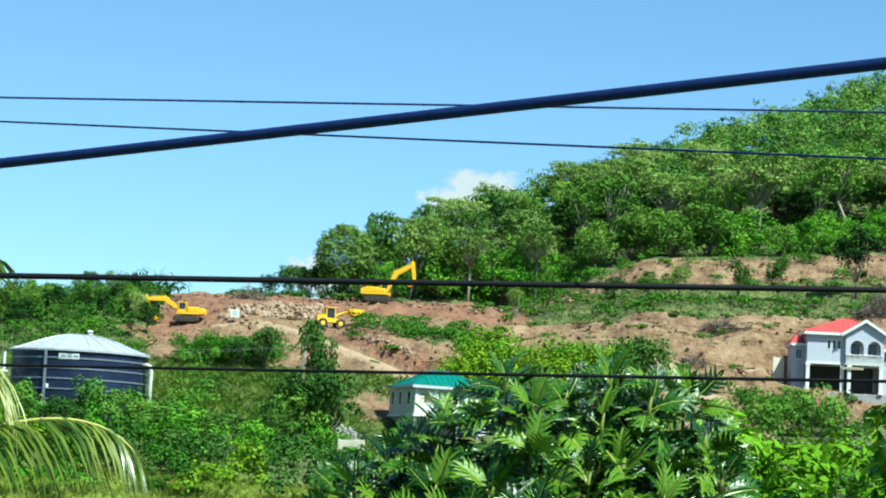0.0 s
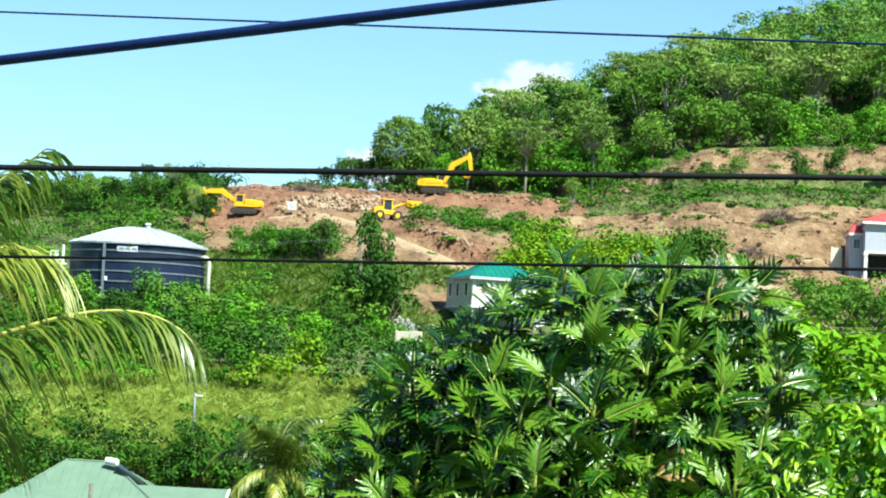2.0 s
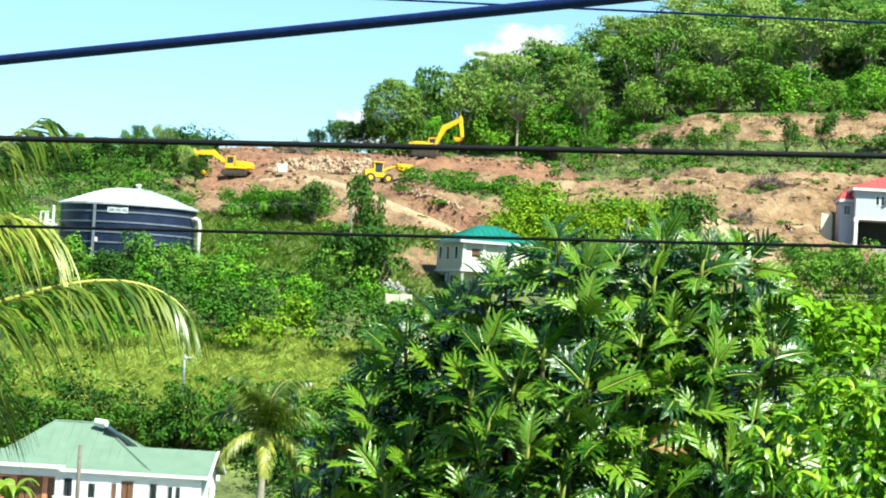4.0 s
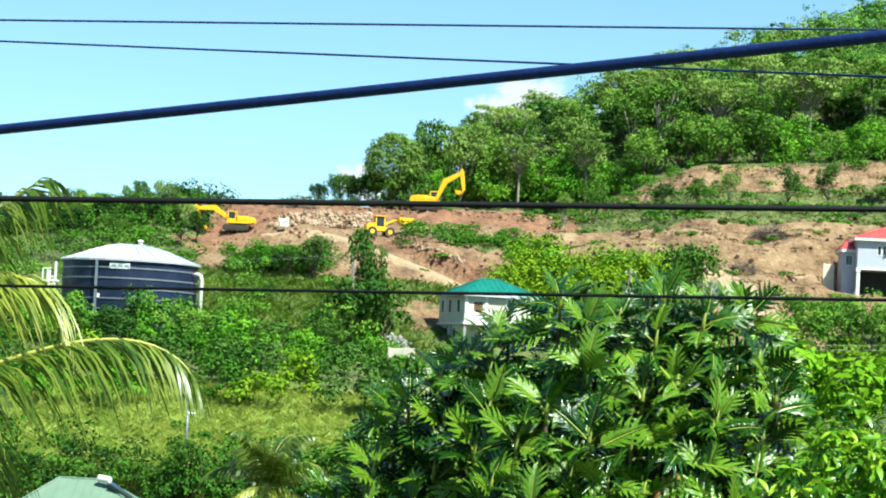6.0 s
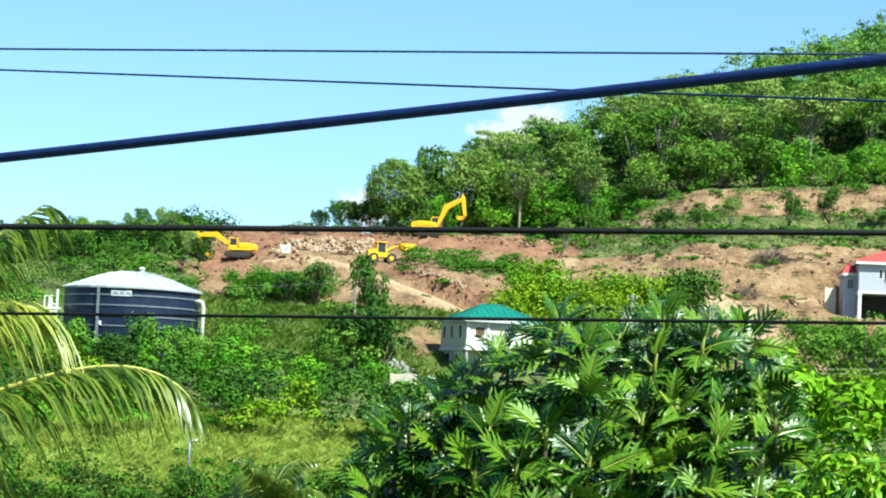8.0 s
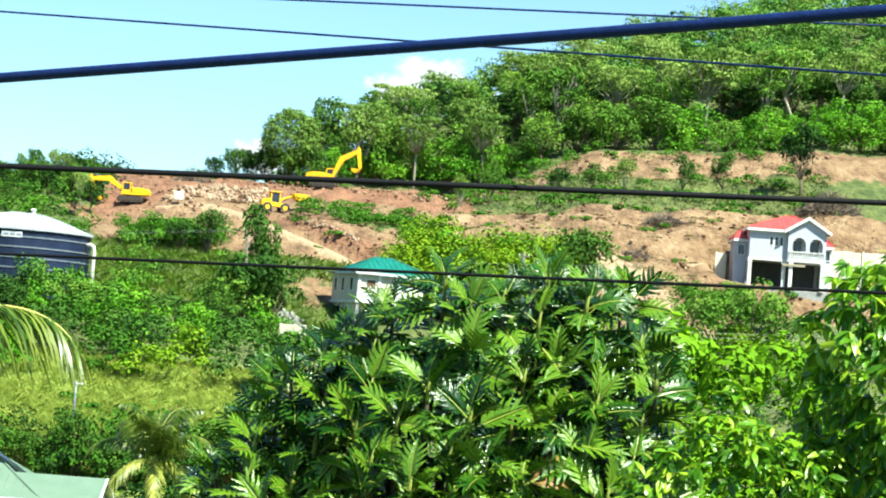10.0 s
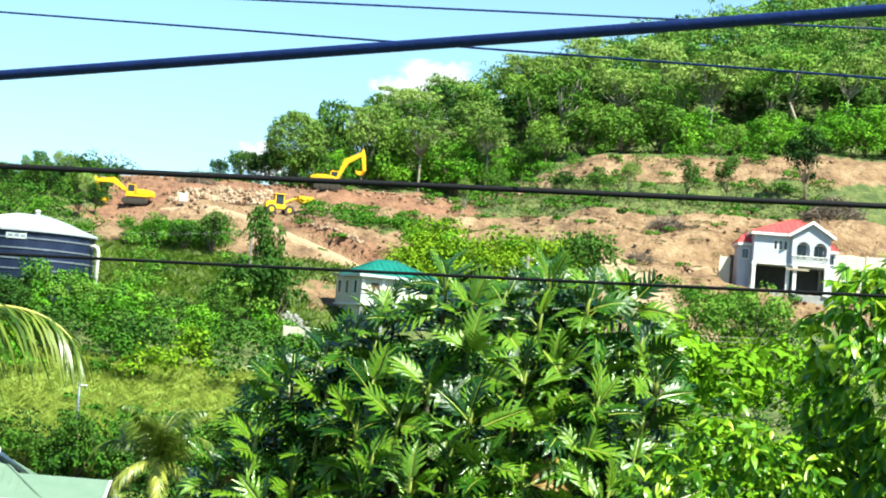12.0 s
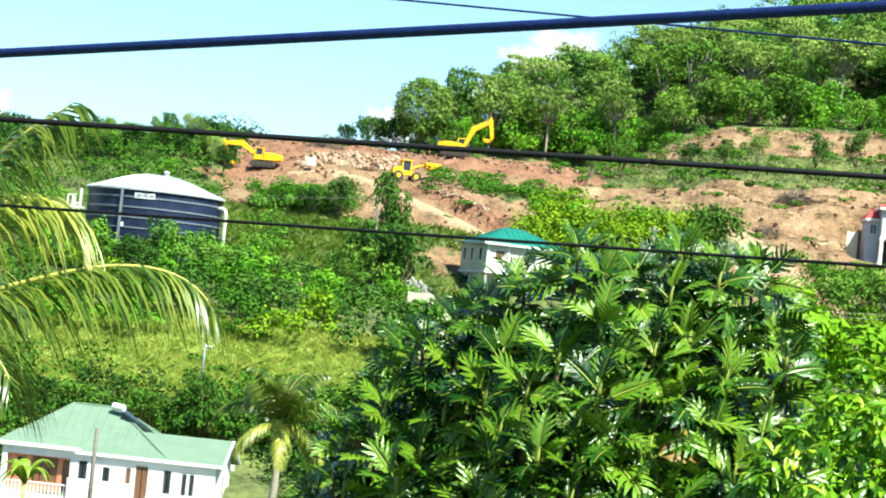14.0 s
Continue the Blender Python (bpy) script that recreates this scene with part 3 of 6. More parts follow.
def wall_with_openings(bm, x0, x1, z0, z1, y, thick, openings):
    """A wall along x between z0 and z1 with (xa, xb, za, zb) cut through it."""
    xs = sorted({x0, x1, *(v for o in openings for v in o[:2])})
    zs = sorted({z0, z1, *(v for o in openings for v in o[2:])})
    for xa, xb in zip(xs, xs[1:]):
        for za, zb in zip(zs, zs[1:]):
            cx, cz = (xa + xb) / 2, (za + zb) / 2
            if not any(o[0] < cx < o[1] and o[2] < cz < o[3] for o in openings):
                box(bm, xa, y, za, xb, y + thick, zb)
    bmesh.ops.remove_doubles(bm, verts=bm.verts, dist=0.001)
    return bm


def hip_roof(parent, x0, x1, y0, y1, z, rise, mat, over=0.5, ridge=None, thick=0.14, fascia=WHITE_PAINT):
    """A hipped roof of four slabs over a rectangle, with fascia boards. ridge: (xa, xb) of its ends."""
    x0, x1, y0, y1 = x0 - over, x1 + over, y0 - over, y1 + over
    ym = (y0 + y1) / 2
    xa, xb = ridge if ridge else (x0 + (y1 - y0) / 2, x1 - (y1 - y0) / 2)
    a, b = (xa, ym, z + rise), (xb, ym, z + rise)
    bm = bmesh.new()
    slab(bm, [(x0, y0, z), (x1, y0, z), b, a], thick)
    slab(bm, [(x1, y1, z), (x0, y1, z), a, b], thick)
    slab(bm, [(x0, y1, z), (x0, y0, z), a], thick)
    slab(bm, [(x1, y0, z), (x1, y1, z), b], thick)
    roof = part("roof", bm, mat, parent)
    bm = bmesh.new()
    tube(bm, [(x0, y0, z + 0.03), a, b, (x1, y0, z + 0.03)], 0.09, 6)
    tube(bm, [(x0, y1, z + 0.03), a], 0.09, 6)
    tube(bm, [(x1, y1, z + 0.03), b], 0.09, 6)
    part("ridge_cap", bm, mat, roof)
    # sheet ribs
    k = int((x1 - x0) / 0.6)
    bm = bmesh.new()
    for i in range(1, k):
        x = x0 + (x1 - x0) * i / k
        top = min(1.0, (x - x0) / max(0.1, xa - x0), (x1 - x) / max(0.1, x1 - xb))
        tube(bm, [(x, y0, z + 0.02), (x, y0 + (ym - y0) * top, z + 0.02 + rise * top)], 0.025, 4)
    part("sheet_rib", bm, mat, roof)
    for i, (p, q) in enumerate((((x0, y0), (x1, y0)), ((x1, y0), (x1, y1)), ((x1, y1), (x0, y1)), ((x0, y1), (x0, y0)))):
        bm = bmesh.new()
        e = 0.03
        box(bm, min(p[0], q[0]) - e, min(p[1], q[1]) - e, z - 0.3, max(p[0], q[0]) + e, max(p[1], q[1]) + e, z - 0.02)
        part("fascia", bm, fascia, roof)
    return roof


def column(parent, x, y, z0, z1, w, mat, cap=True):
    bm = bmesh.new()
    box(bm, x - w / 2, y - w / 2, z0, x + w / 2, y + w / 2, z1, 0.02)
    if cap:
        box(bm, x - w / 2 - 0.06, y - w / 2 - 0.06, z1 - 0.25, x + w / 2 + 0.06, y + w / 2 + 0.06, z1 - 0.05)
        box(bm, x - w / 2 - 0.06, y - w / 2 - 0.06, z0, x + w / 2 + 0.06, y + w / 2 + 0.06, z0 + 0.2)
    return part("column", bm, mat, parent)


def balustrade(parent, x0, x1, y, z, h=0.9, step=0.22, mat=WHITE_PAINT):
    bm = bmesh.new()
    box(bm, x0, y - 0.08, z + h - 0.1, x1, y + 0.08, z + h, 0.02)
    box(bm, x0, y - 0.08, z, x1, y + 0.08, z + 0.1, 0.02)
    rail = part("balustrade", bm, mat, parent)
    k = int((x1 - x0) / step)
    for i in range(k):
        x = x0 + (i + 0.5) * (x1 - x0) / k
        bm = bmesh.new()
        tube(bm, [(x, y, z + 0.08), (x, y, z + 0.25), (x, y, z + 0.45), (x, y, z + h - 0.08)], [0.04, 0.075, 0.05, 0.04], 6)
        part("baluster", bm, mat, rail)
    return rail


def arch_panel(bm, x0, x1, z0, z1, y, thick, arches, steps=8):
    """A wall panel with round-headed openings (xa, xb, sill, spring) through it."""
    edges = sorted({x0, x1, *(v for a in arches for v in a[:2])})
    for xa, xb in zip(edges, edges[1:]):
        hit = [a for a in arches if a[0] <= (xa + xb) / 2 <= a[1]]
        if not hit:
            box(bm, xa, y, z0, xb, y + thick, z1)
            continue
        a = hit[0]
        r = (a[1] - a[0]) / 2
        c = (a[0] + a[1]) / 2
        if a[2] > z0:
            box(bm, xa, y, z0, xb, y + thick, a[2])
        outline = [(xb, z1), (xa, z1)] + [(c - r * math.cos(math.pi * i / steps), a[3] + r * math.sin(math.pi * i / steps)) for i in range(steps + 1)]
        prism(bm, outline, y, y + thick)
    return bm


def red_roof_house(m):
    h = thing("house_on_pillars", m, "white two storey house with red roof and open carport below", "house")
    L, H = 3.25, 6.25
    # plot slab and dark carport
    bm = bmesh.new()
    box(bm, -2.2, -0.5, -1.6, 10.2, 9.5, 0.0, 0.05)
    part("plinth", bm, GREY_CONCRETE, h, "rough grey concrete plinth")
    bm = bmesh.new()
    box(bm, -0.1, 4.6, 0.0, 9.0, 4.8, L - 0.2)
    part("carport_back_wall", bm, SHADE_INSIDE, h, "carport wall with its shade put into a near-black colour")
    bm = bmesh.new()
    box(bm, -0.1, 1.3, 0.0, 0.1, 4.6, L - 0.2)
    part("carport_side_wall", bm, GREY_CONCRETE, h)
    bm = bmesh.new()
    box(bm, -0.1, -0.05, L - 0.25, 4.45, 8.4, L)
    box(bm, 4.45, -0.75, L - 0.25, 9.0, 8.4, L, 0.02)
    part("floor_slab", bm, WHITE_PAINT, h)
    for x, y in ((0.15, 0.15), (4.2, 0.15), (4.95, -0.5), (8.7, -0.5)):
        column(h, x, y, 0, L - 0.25, 0.42, WHITE_PAINT)
    for x, y in ((0.15, 4.3), (8.7, 4.3)):
        column(h, x, y, 0, L - 0.25, 0.42, GREY_CONCRETE)
    # upper west block
    bm = bmesh.new()
    wall_with_openings(bm, 0, 4.45, L, H, 0, 0.2, [(2.35, 2.75, L + 1.35, L + 2.35), (2.95, 3.35, L + 1.35, L + 2.35), (3.55, 3.95, L + 1.35, L + 2.35)])
    part("front_wall", bm, LAVENDER_WALL, h)
    for x in (2.55, 3.15, 3.75):
        window(h, x, 0.05, L + 1.38, 0.36, 0.92, panes=1)
    for x0, x1 in ((0, 0.2), (8.8, 9.0)):
        bm = bmesh.new()
        box(bm, x0, 0.2, L, x1, 8.4, H)
        part("side_wall", bm, LAVENDER_WALL, h)
    bm = bmesh.new()
    box(bm, 0, 8.2, 0, 9.0, 8.4, H)
    part("back_wall", bm, WHITE_PAINT, h)
    # balcony bay with two arches under a gable
    bm = bmesh.new()
    arch_panel(bm, 4.45, 9.0, L, H, -0.6, 0.18, [(5.0, 6.6, L + 0.05, L + 1.55), (7.05, 8.6, L + 0.05, L + 1.55)])
    part("arch_wall", bm, LAVENDER_WALL, h, "white wall with two round arches")
    bm = bmesh.new()
    prism(bm, [(4.2, H), (9.25, H), (6.72, H + 1.35)], -0.6, -0.42)
    part("gable", bm, LAVENDER_WALL, h)
    bm = bmesh.new()
    box(bm, 4.45, 0.9, L, 8.8, 1.08, H)
    part("balcony_back_wall", bm, LAVENDER_WALL, h)
    for x in (5.8, 7.8):
        window(h, x, 0.86, L + 0.5, 1.1, 1.6, panes=2)
    balustrade(h, 4.5, 8.95, -0.72, L, 0.85)
    # roofs: hip over all, gable over the bay
    hip_roof(h, 0, 9.0, 0, 8.4, H + 0.1, 1.75, ROOF_RED, 0.45, (4.7, 5.6))
    bm = bmesh.new()
    slab(bm, [(3.9, -1.0, H + 0.0), (6.72, -1.0, H + 1.55), (6.72, 4.0, H + 1.55), (3.9, 4.0, H + 0.0)][::-1], 0.14)
    slab(bm, [(6.72, -1.0, H + 1.55), (9.55, -1.0, H + 0.0), (9.55, 4.0, H + 0.0), (6.72, 4.0, H + 1.55)][::-1], 0.14)
    bay = part("gable_roof", bm, ROOF_RED, h)
    bm = bmesh.new()
    for a, b in (((3.9, H), (6.72, H + 1.55)), ((6.72, H + 1.55), (9.55, H))):
        prism(bm, [(a[0], a[1] + 0.03), (b[0], b[1] + 0.03), (b[0], b[1] - 0.3), (a[0], a[1] - 0.3)], -1.06, -0.98)
    part("barge_board", bm, WHITE_PAINT, bay)
    # low wings either side
    for x0, x1, top in ((-1.45, -0.01, 5.1), (9.01, 10.1, 4.9)):
        bm = bmesh.new()
        box(bm, x0, 2.2, 0, x1, 7.4, top)
        part("wing", bm, LAVENDER_WALL, h)
        hip_roof(h, x0 + 0.1, x1 - 0.1, 2.2, 7.4, top + 0.1, 0.95, ROOF_RED, 0.35, ((x0 + x1) / 2 - 0.1, (x0 + x1) / 2 + 0.1))
        window(h, (x0 + x1) / 2, 2.16, 3.55, 0.75, 1.0, panes=2)
    # plank left on the slab edge
    bm = bmesh.new()
    box(bm, 3.9, -0.9, L - 0.75, 6.6, -0.78, L - 0.5)
    part("lintel_board", bm, BEIGE_WALL, h)
    return h


red_roof_house(pose(45.6, 288.5, 26.0, 0, 0, -2) @ Matrix.Diagonal((0.925, 0.925, 1.04, 1)))


def teal_roof_house(m):
    h = thing("house_on_stilts", m, "cream house on tall stilts with a teal metal roof", "house")
    W, D, L, H = 7.4, 6.2, 3.7, 6.55
    for x in (0.15, 2.5, 4.9, W - 0.15):
        for y in (0.15, D / 2, D - 0.15):
            column(h, x, y, -1.5, L - 0.2, 0.3, GREY_CONCRETE, False)
    bm = bmesh.new()
    box(bm, 2.2, 2.0, -1.5, W - 0.4, D - 0.3, L - 0.2)
    part("undercroft_wall", bm, BEIGE_WALL, h)
    bm = bmesh.new()
    box(bm, 0.04, 1.2, L - 2.1, 0.24, D - 0.35, L - 0.23)
    box(bm, 0.24, 1.2, L - 2.1, 2.2, 1.4, L - 0.23)
    part("lower_room_wall", bm, CREAM_WALL, h, "shaded cream wall of the lower room")
    for y in (2.2, 4.2):
        window(h, 0.02, y, L - 1.6, 0.8, 1.0, WHITE_PAINT, GLASS_DARK, 1, side=True)
    bm = bmesh.new()
    box(bm, -0.15, -0.15, L - 0.22, W + 0.15, D + 0.15, L, 0.03)
    part("floor_slab", bm, WHITE_PAINT, h)
    bm = bmesh.new()
    wall_with_openings(bm, 0, W, L, H, 0, 0.2, [(1.0, 2.1, L + 1.2, L + 2.2), (4.9, 5.6, L + 1.2, L + 2.3)])
    part("front_wall", bm, CREAM_WALL, h)
    bm = bmesh.new()
    box(bm, 0.02, -0.06, L, W - 0.02, -0.003, L + 1.0)
    part("parapet", bm, WHITE_PAINT, h, "white painted parapet")
    for x in (0.2, 2.42, 4.65, 5.85):
        bm = bmesh.new()
        box(bm, x - 0.17, -0.1, L + 1.0, x + 0.17, -0.003, H, 0.02)
        part("pilaster", bm, WHITE_PAINT, h)
    window(h, 1.55, 0.06, L + 1.25, 1.0, 0.9, WHITE_PAINT, WOOD_BROWN, 2)
    window(h, 5.25, 0.06, L + 1.25, 0.6, 1.0, WHITE_PAINT, GLASS_DARK, 1)
    for x0, x1, y0, y1 in ((0, 0.2, 0.2, D), (W - 0.2, W, 0.2, D), (0.2, W - 0.2, D - 0.2, D)):
        bm = bmesh.new()
        box(bm, x0, y0, L, x1, y1, H)
        part("side_wall", bm, CREAM_WALL, h)
    for y in (1.3, 3.4, 5.2):
        window(h, -0.02, y, L + 1.0, 0.7, 1.3, WHITE_PAINT, GLASS_DARK if y != 3.4 else WOOD_BROWN, 1, side=True)
    hip_roof(h, 0, W + 0.4, 0, 3.9, H + 0.12, 1.6, ROOF_TEAL, 0.5, (2.6, 4.6), fascia=GALV_PALE)
    bm = bmesh.new()
    slab(bm, [(-0.45, 4.41, H + 0.1), (W + 0.3, 4.41, H + 0.1), (W + 0.3, D + 0.4, H + 0.1), (-0.45, D + 0.4, H + 0.1)], 0.16)
    part("flat_roof", bm, GREY_CONCRETE, h, "flat grey-brown concrete roof")
    # low rear annexe on the east side
    bm = bmesh.new()
    box(bm, W + 0.01, 0.6, 1.3, W + 5.2, D, 3.3)
    part("annexe", bm, WHITE_PAINT, h)
    bm = bmesh.new()
    slab(bm, [(W + 0.02, 0.3, 3.5), (W + 5.5, 0.3, 3.45), (W + 5.5, D + 0.2, 3.45), (W + 0.02, D + 0.2, 3.5)], 0.12)
    part("annexe_roof", bm, GREY_CONCRETE, h)
    for x in (W + 0.4, W + 2.6, W + 4.9):
        column(h, x, 0.9, -2.0, 1.3, 0.3, GREY_CONCRETE, False)
        column(h, x, D - 0.4, -2.0, 1.3, 0.3, GREY_CONCRETE, False)
    return h


teal_roof_house(pose(2.75, 266.5, 16.9, 0, 0, 24))


def green_roof_house(m):
    h = thing("bungalow", m, "white bungalow with a pale green roof and veranda", "house")
    H = 3.22
    bm = bmesh.new()
    box(bm, 4.9, -2.5, 0.0, 9.2, -2.3, 1.35, 0.05)
    part("parapet", bm, WHITE_PAINT, h, "white garden parapet")
    bm = bmesh.new()
    box(bm, -0.6, -2.4, -2.5, 14.5, 9.5, 0.0)
    part("plinth", bm, WHITE_PAINT, h)
    # veranda front, recessed orange wall behind
    bm = bmesh.new()
    wall_with_openings(bm, 0.2, 4.6, 0, H + 0.3, 0.2, 0.2, [(0.9, 1.6, 0.9, 2.3), (1.9, 3.7, 0.7, 2.4), (4.0, 4.5, 0, 2.3)])
    part("veranda_wall", bm, ORANGE_WALL, h, "orange rendered veranda wall")
    window(h, 1.25, 0.26, 0.9, 0.62, 1.35, ORANGE_WALL, GLASS_DARK, 1)
    window(h, 2.8, 0.26, 0.75, 1.7, 1.6, ORANGE_WALL, WOOD_BROWN, 3)
    bm = bmesh.new()
    box(bm, 4.03, 0.24, 0, 4.47, 0.32, 2.28)
    part("door", bm, WOOD_BROWN, h)
    for x in (0.2, 4.75):
        column(h, x, -0.2, 0, H, 0.34, WHITE_PAINT)
    bm = bmesh.new()
    arch_panel(bm, 0.38, 4.57, 2.45, H - 0.1, -0.32, 0.22, [])
    part("veranda_beam", bm, WHITE_PAINT, h)
    balustrade(h, -0.3, 4.85, -2.2, 0.0, 0.85, 0.24)
    bm = bmesh.new()
    wall_with_openings(bm, 4.93, 10.0, 0, H - 0.2, -0.4, 0.2, [(5.15, 5.75, 0.75, 2.45), (6.75, 7.25, 0.75, 2.2), (8.3, 8.65, 0.9, 2.3), (8.95, 9.75, 0.3, 2.45)])
    part("front_wall", bm, WHITE_PAINT, h)
    window(h, 5.45, -0.34, 0.8, 0.55, 1.6, WHITE_PAINT, GLASS_DARK, 2)
    window(h, 7.0, -0.34, 0.8, 0.45, 1.35, WHITE_PAINT, GLASS_DARK, 2)
    window(h, 8.47, -0.34, 0.95, 0.3, 1.3, WHITE_PAINT, WOOD_BROWN, 1)
    window(h, 9.35, -0.34, 0.35, 0.75, 2.05, BEIGE_WALL, WOOD_BROWN, 2)
    bm = bmesh.new()
    wall_with_openings(bm, 10.01, 14.2, 0, H - 0.2, -0.4, 0.2, [(10.8, 11.3, 0.8, 2.4), (12.0, 12.35, 0.8, 2.3), (12.5, 12.85, 0.8, 2.3)])
    part("wing_front_wall", bm, WHITE_PAINT, h)
    window(h, 11.05, -0.34, 0.85, 0.45, 1.5, WHITE_PAINT, GLASS_DARK, 2)
    window(h, 12.17, -0.34, 0.85, 0.3, 1.4, WHITE_PAINT, GLASS_DARK, 1)
    window(h, 12.67, -0.34, 0.85, 0.3, 1.4, WHITE_PAINT, GLASS_DARK, 1)
    for x0, x1, y0, y1 in ((14.0, 14.2, -0.2, 5.8), (0.2, 0.4, 0.41, 9.0), (0.4, 14.0, 8.8, 9.0), (4.93, 5.1, -0.2, 0.4)):
        bm = bmesh.new()
        box(bm, x0, y0, 0, x1, y1, H - 0.2)
        part("side_wall", bm, WHITE_PAINT, h)
    window(h, 14.22, 2.6, 0.9, 0.8, 1.3, WHITE_PAINT, GLASS_DARK, 2, side=True).matrix_basis = pose(14.22, 2.6, 0.9, 0, 0, 90)
    hip_roof(h, 0.2, 10.4, 0.2, 9.0, H - 0.05, 2.75, ROOF_PALEGREEN, 0.35, (3.4, 6.4))
    # shallow veranda roof in front, same sheet
    bm = bmesh.new()
    slab(bm, [(-0.35, -0.6, H + 0.02), (5.2, -0.6, H + 0.02), (5.0, 1.2, H + 0.82), (0.6, 1.2, H + 0.82)], 0.12)
    slab(bm, [(-0.35, 3.0, H + 0.02), (-0.35, -0.6, H + 0.02), (0.6, 1.2, H + 0.82), (0.6, 3.0, H + 0.82)], 0.12)
    v = part("veranda_roof", bm, ROOF_PALEGREEN, h)
    bm = bmesh.new()
    box(bm, -0.4, -0.66, H - 0.24, 5.25, -0.6, H + 0.02)
    part("fascia", bm, WHITE_PAINT, v)
    # gabled east wing, its ridge along x
    bm = bmesh.new()
    slab(bm, [(4.9, -0.62, H - 0.2), (14.7, -0.62, H - 0.2), (14.7, 2.7, H + 1.35), (4.9, 2.7, H + 1.35)], 0.12)
    slab(bm, [(14.7, 6.3, H - 0.25), (7.5, 6.3, H - 0.25), (7.5, 2.7, H + 1.35), (14.7, 2.7, H + 1.35)], 0.12)
    wing = part("wing_roof", bm, ROOF_PALEGREEN, h)
    bm = bmesh.new()
    vs = [bm.verts.new(p) for p in ((14.2, -0.4, H - 0.2), (14.2, 5.8, H - 0.2), (14.2, 2.7, H + 1.2))]
    ws = [bm.verts.new((14.0, v.co.y, v.co.z)) for v in vs]
    bm.faces.new(vs), bm.faces.new(ws[::-1])
    for i in range(3):
        bm.faces.new((vs[(i + 1) % 3], vs[i], ws[i], ws[(i + 1) % 3]))
    part("gable", bm, WHITE_PAINT, h)
    bm = bmesh.new()
    tube(bm, [(14.72, -0.62, H - 0.27), (14.72, 2.7, H + 1.3), (14.72, 6.3, H - 0.3)], 0.1, 4)
    box(bm, 4.9, -0.68, H - 0.4, 14.75, -0.62, H - 0.18)
    part("barge_board", bm, WHITE_PAINT, wing)
    # solar water heater: white drum over dark collector
    bm = bmesh.new()
    tube(bm, [(6.2, 3.9, H + 2.8), (7.0, 3.6, H + 2.72)], 0.25, 12)
    part("heater_drum", bm, WHITE_PAINT, h, "white solar water heater drum")
    bm = bmesh.new()
    slab(bm, [(7.0, 3.2, H + 2.55), (9.2, 2.6, H + 1.2), (9.2, 4.4, H + 1.2), (7.0, 4.6, H + 2.6)], 0.12)
    part("solar_collector", bm, GLASS_DARK, h, "dark glass solar collector")
    return h


green_roof_house(pose(-27.0, 165, 0.72, 0, 0, -4) @ Matrix.Scale(0.95, 4))


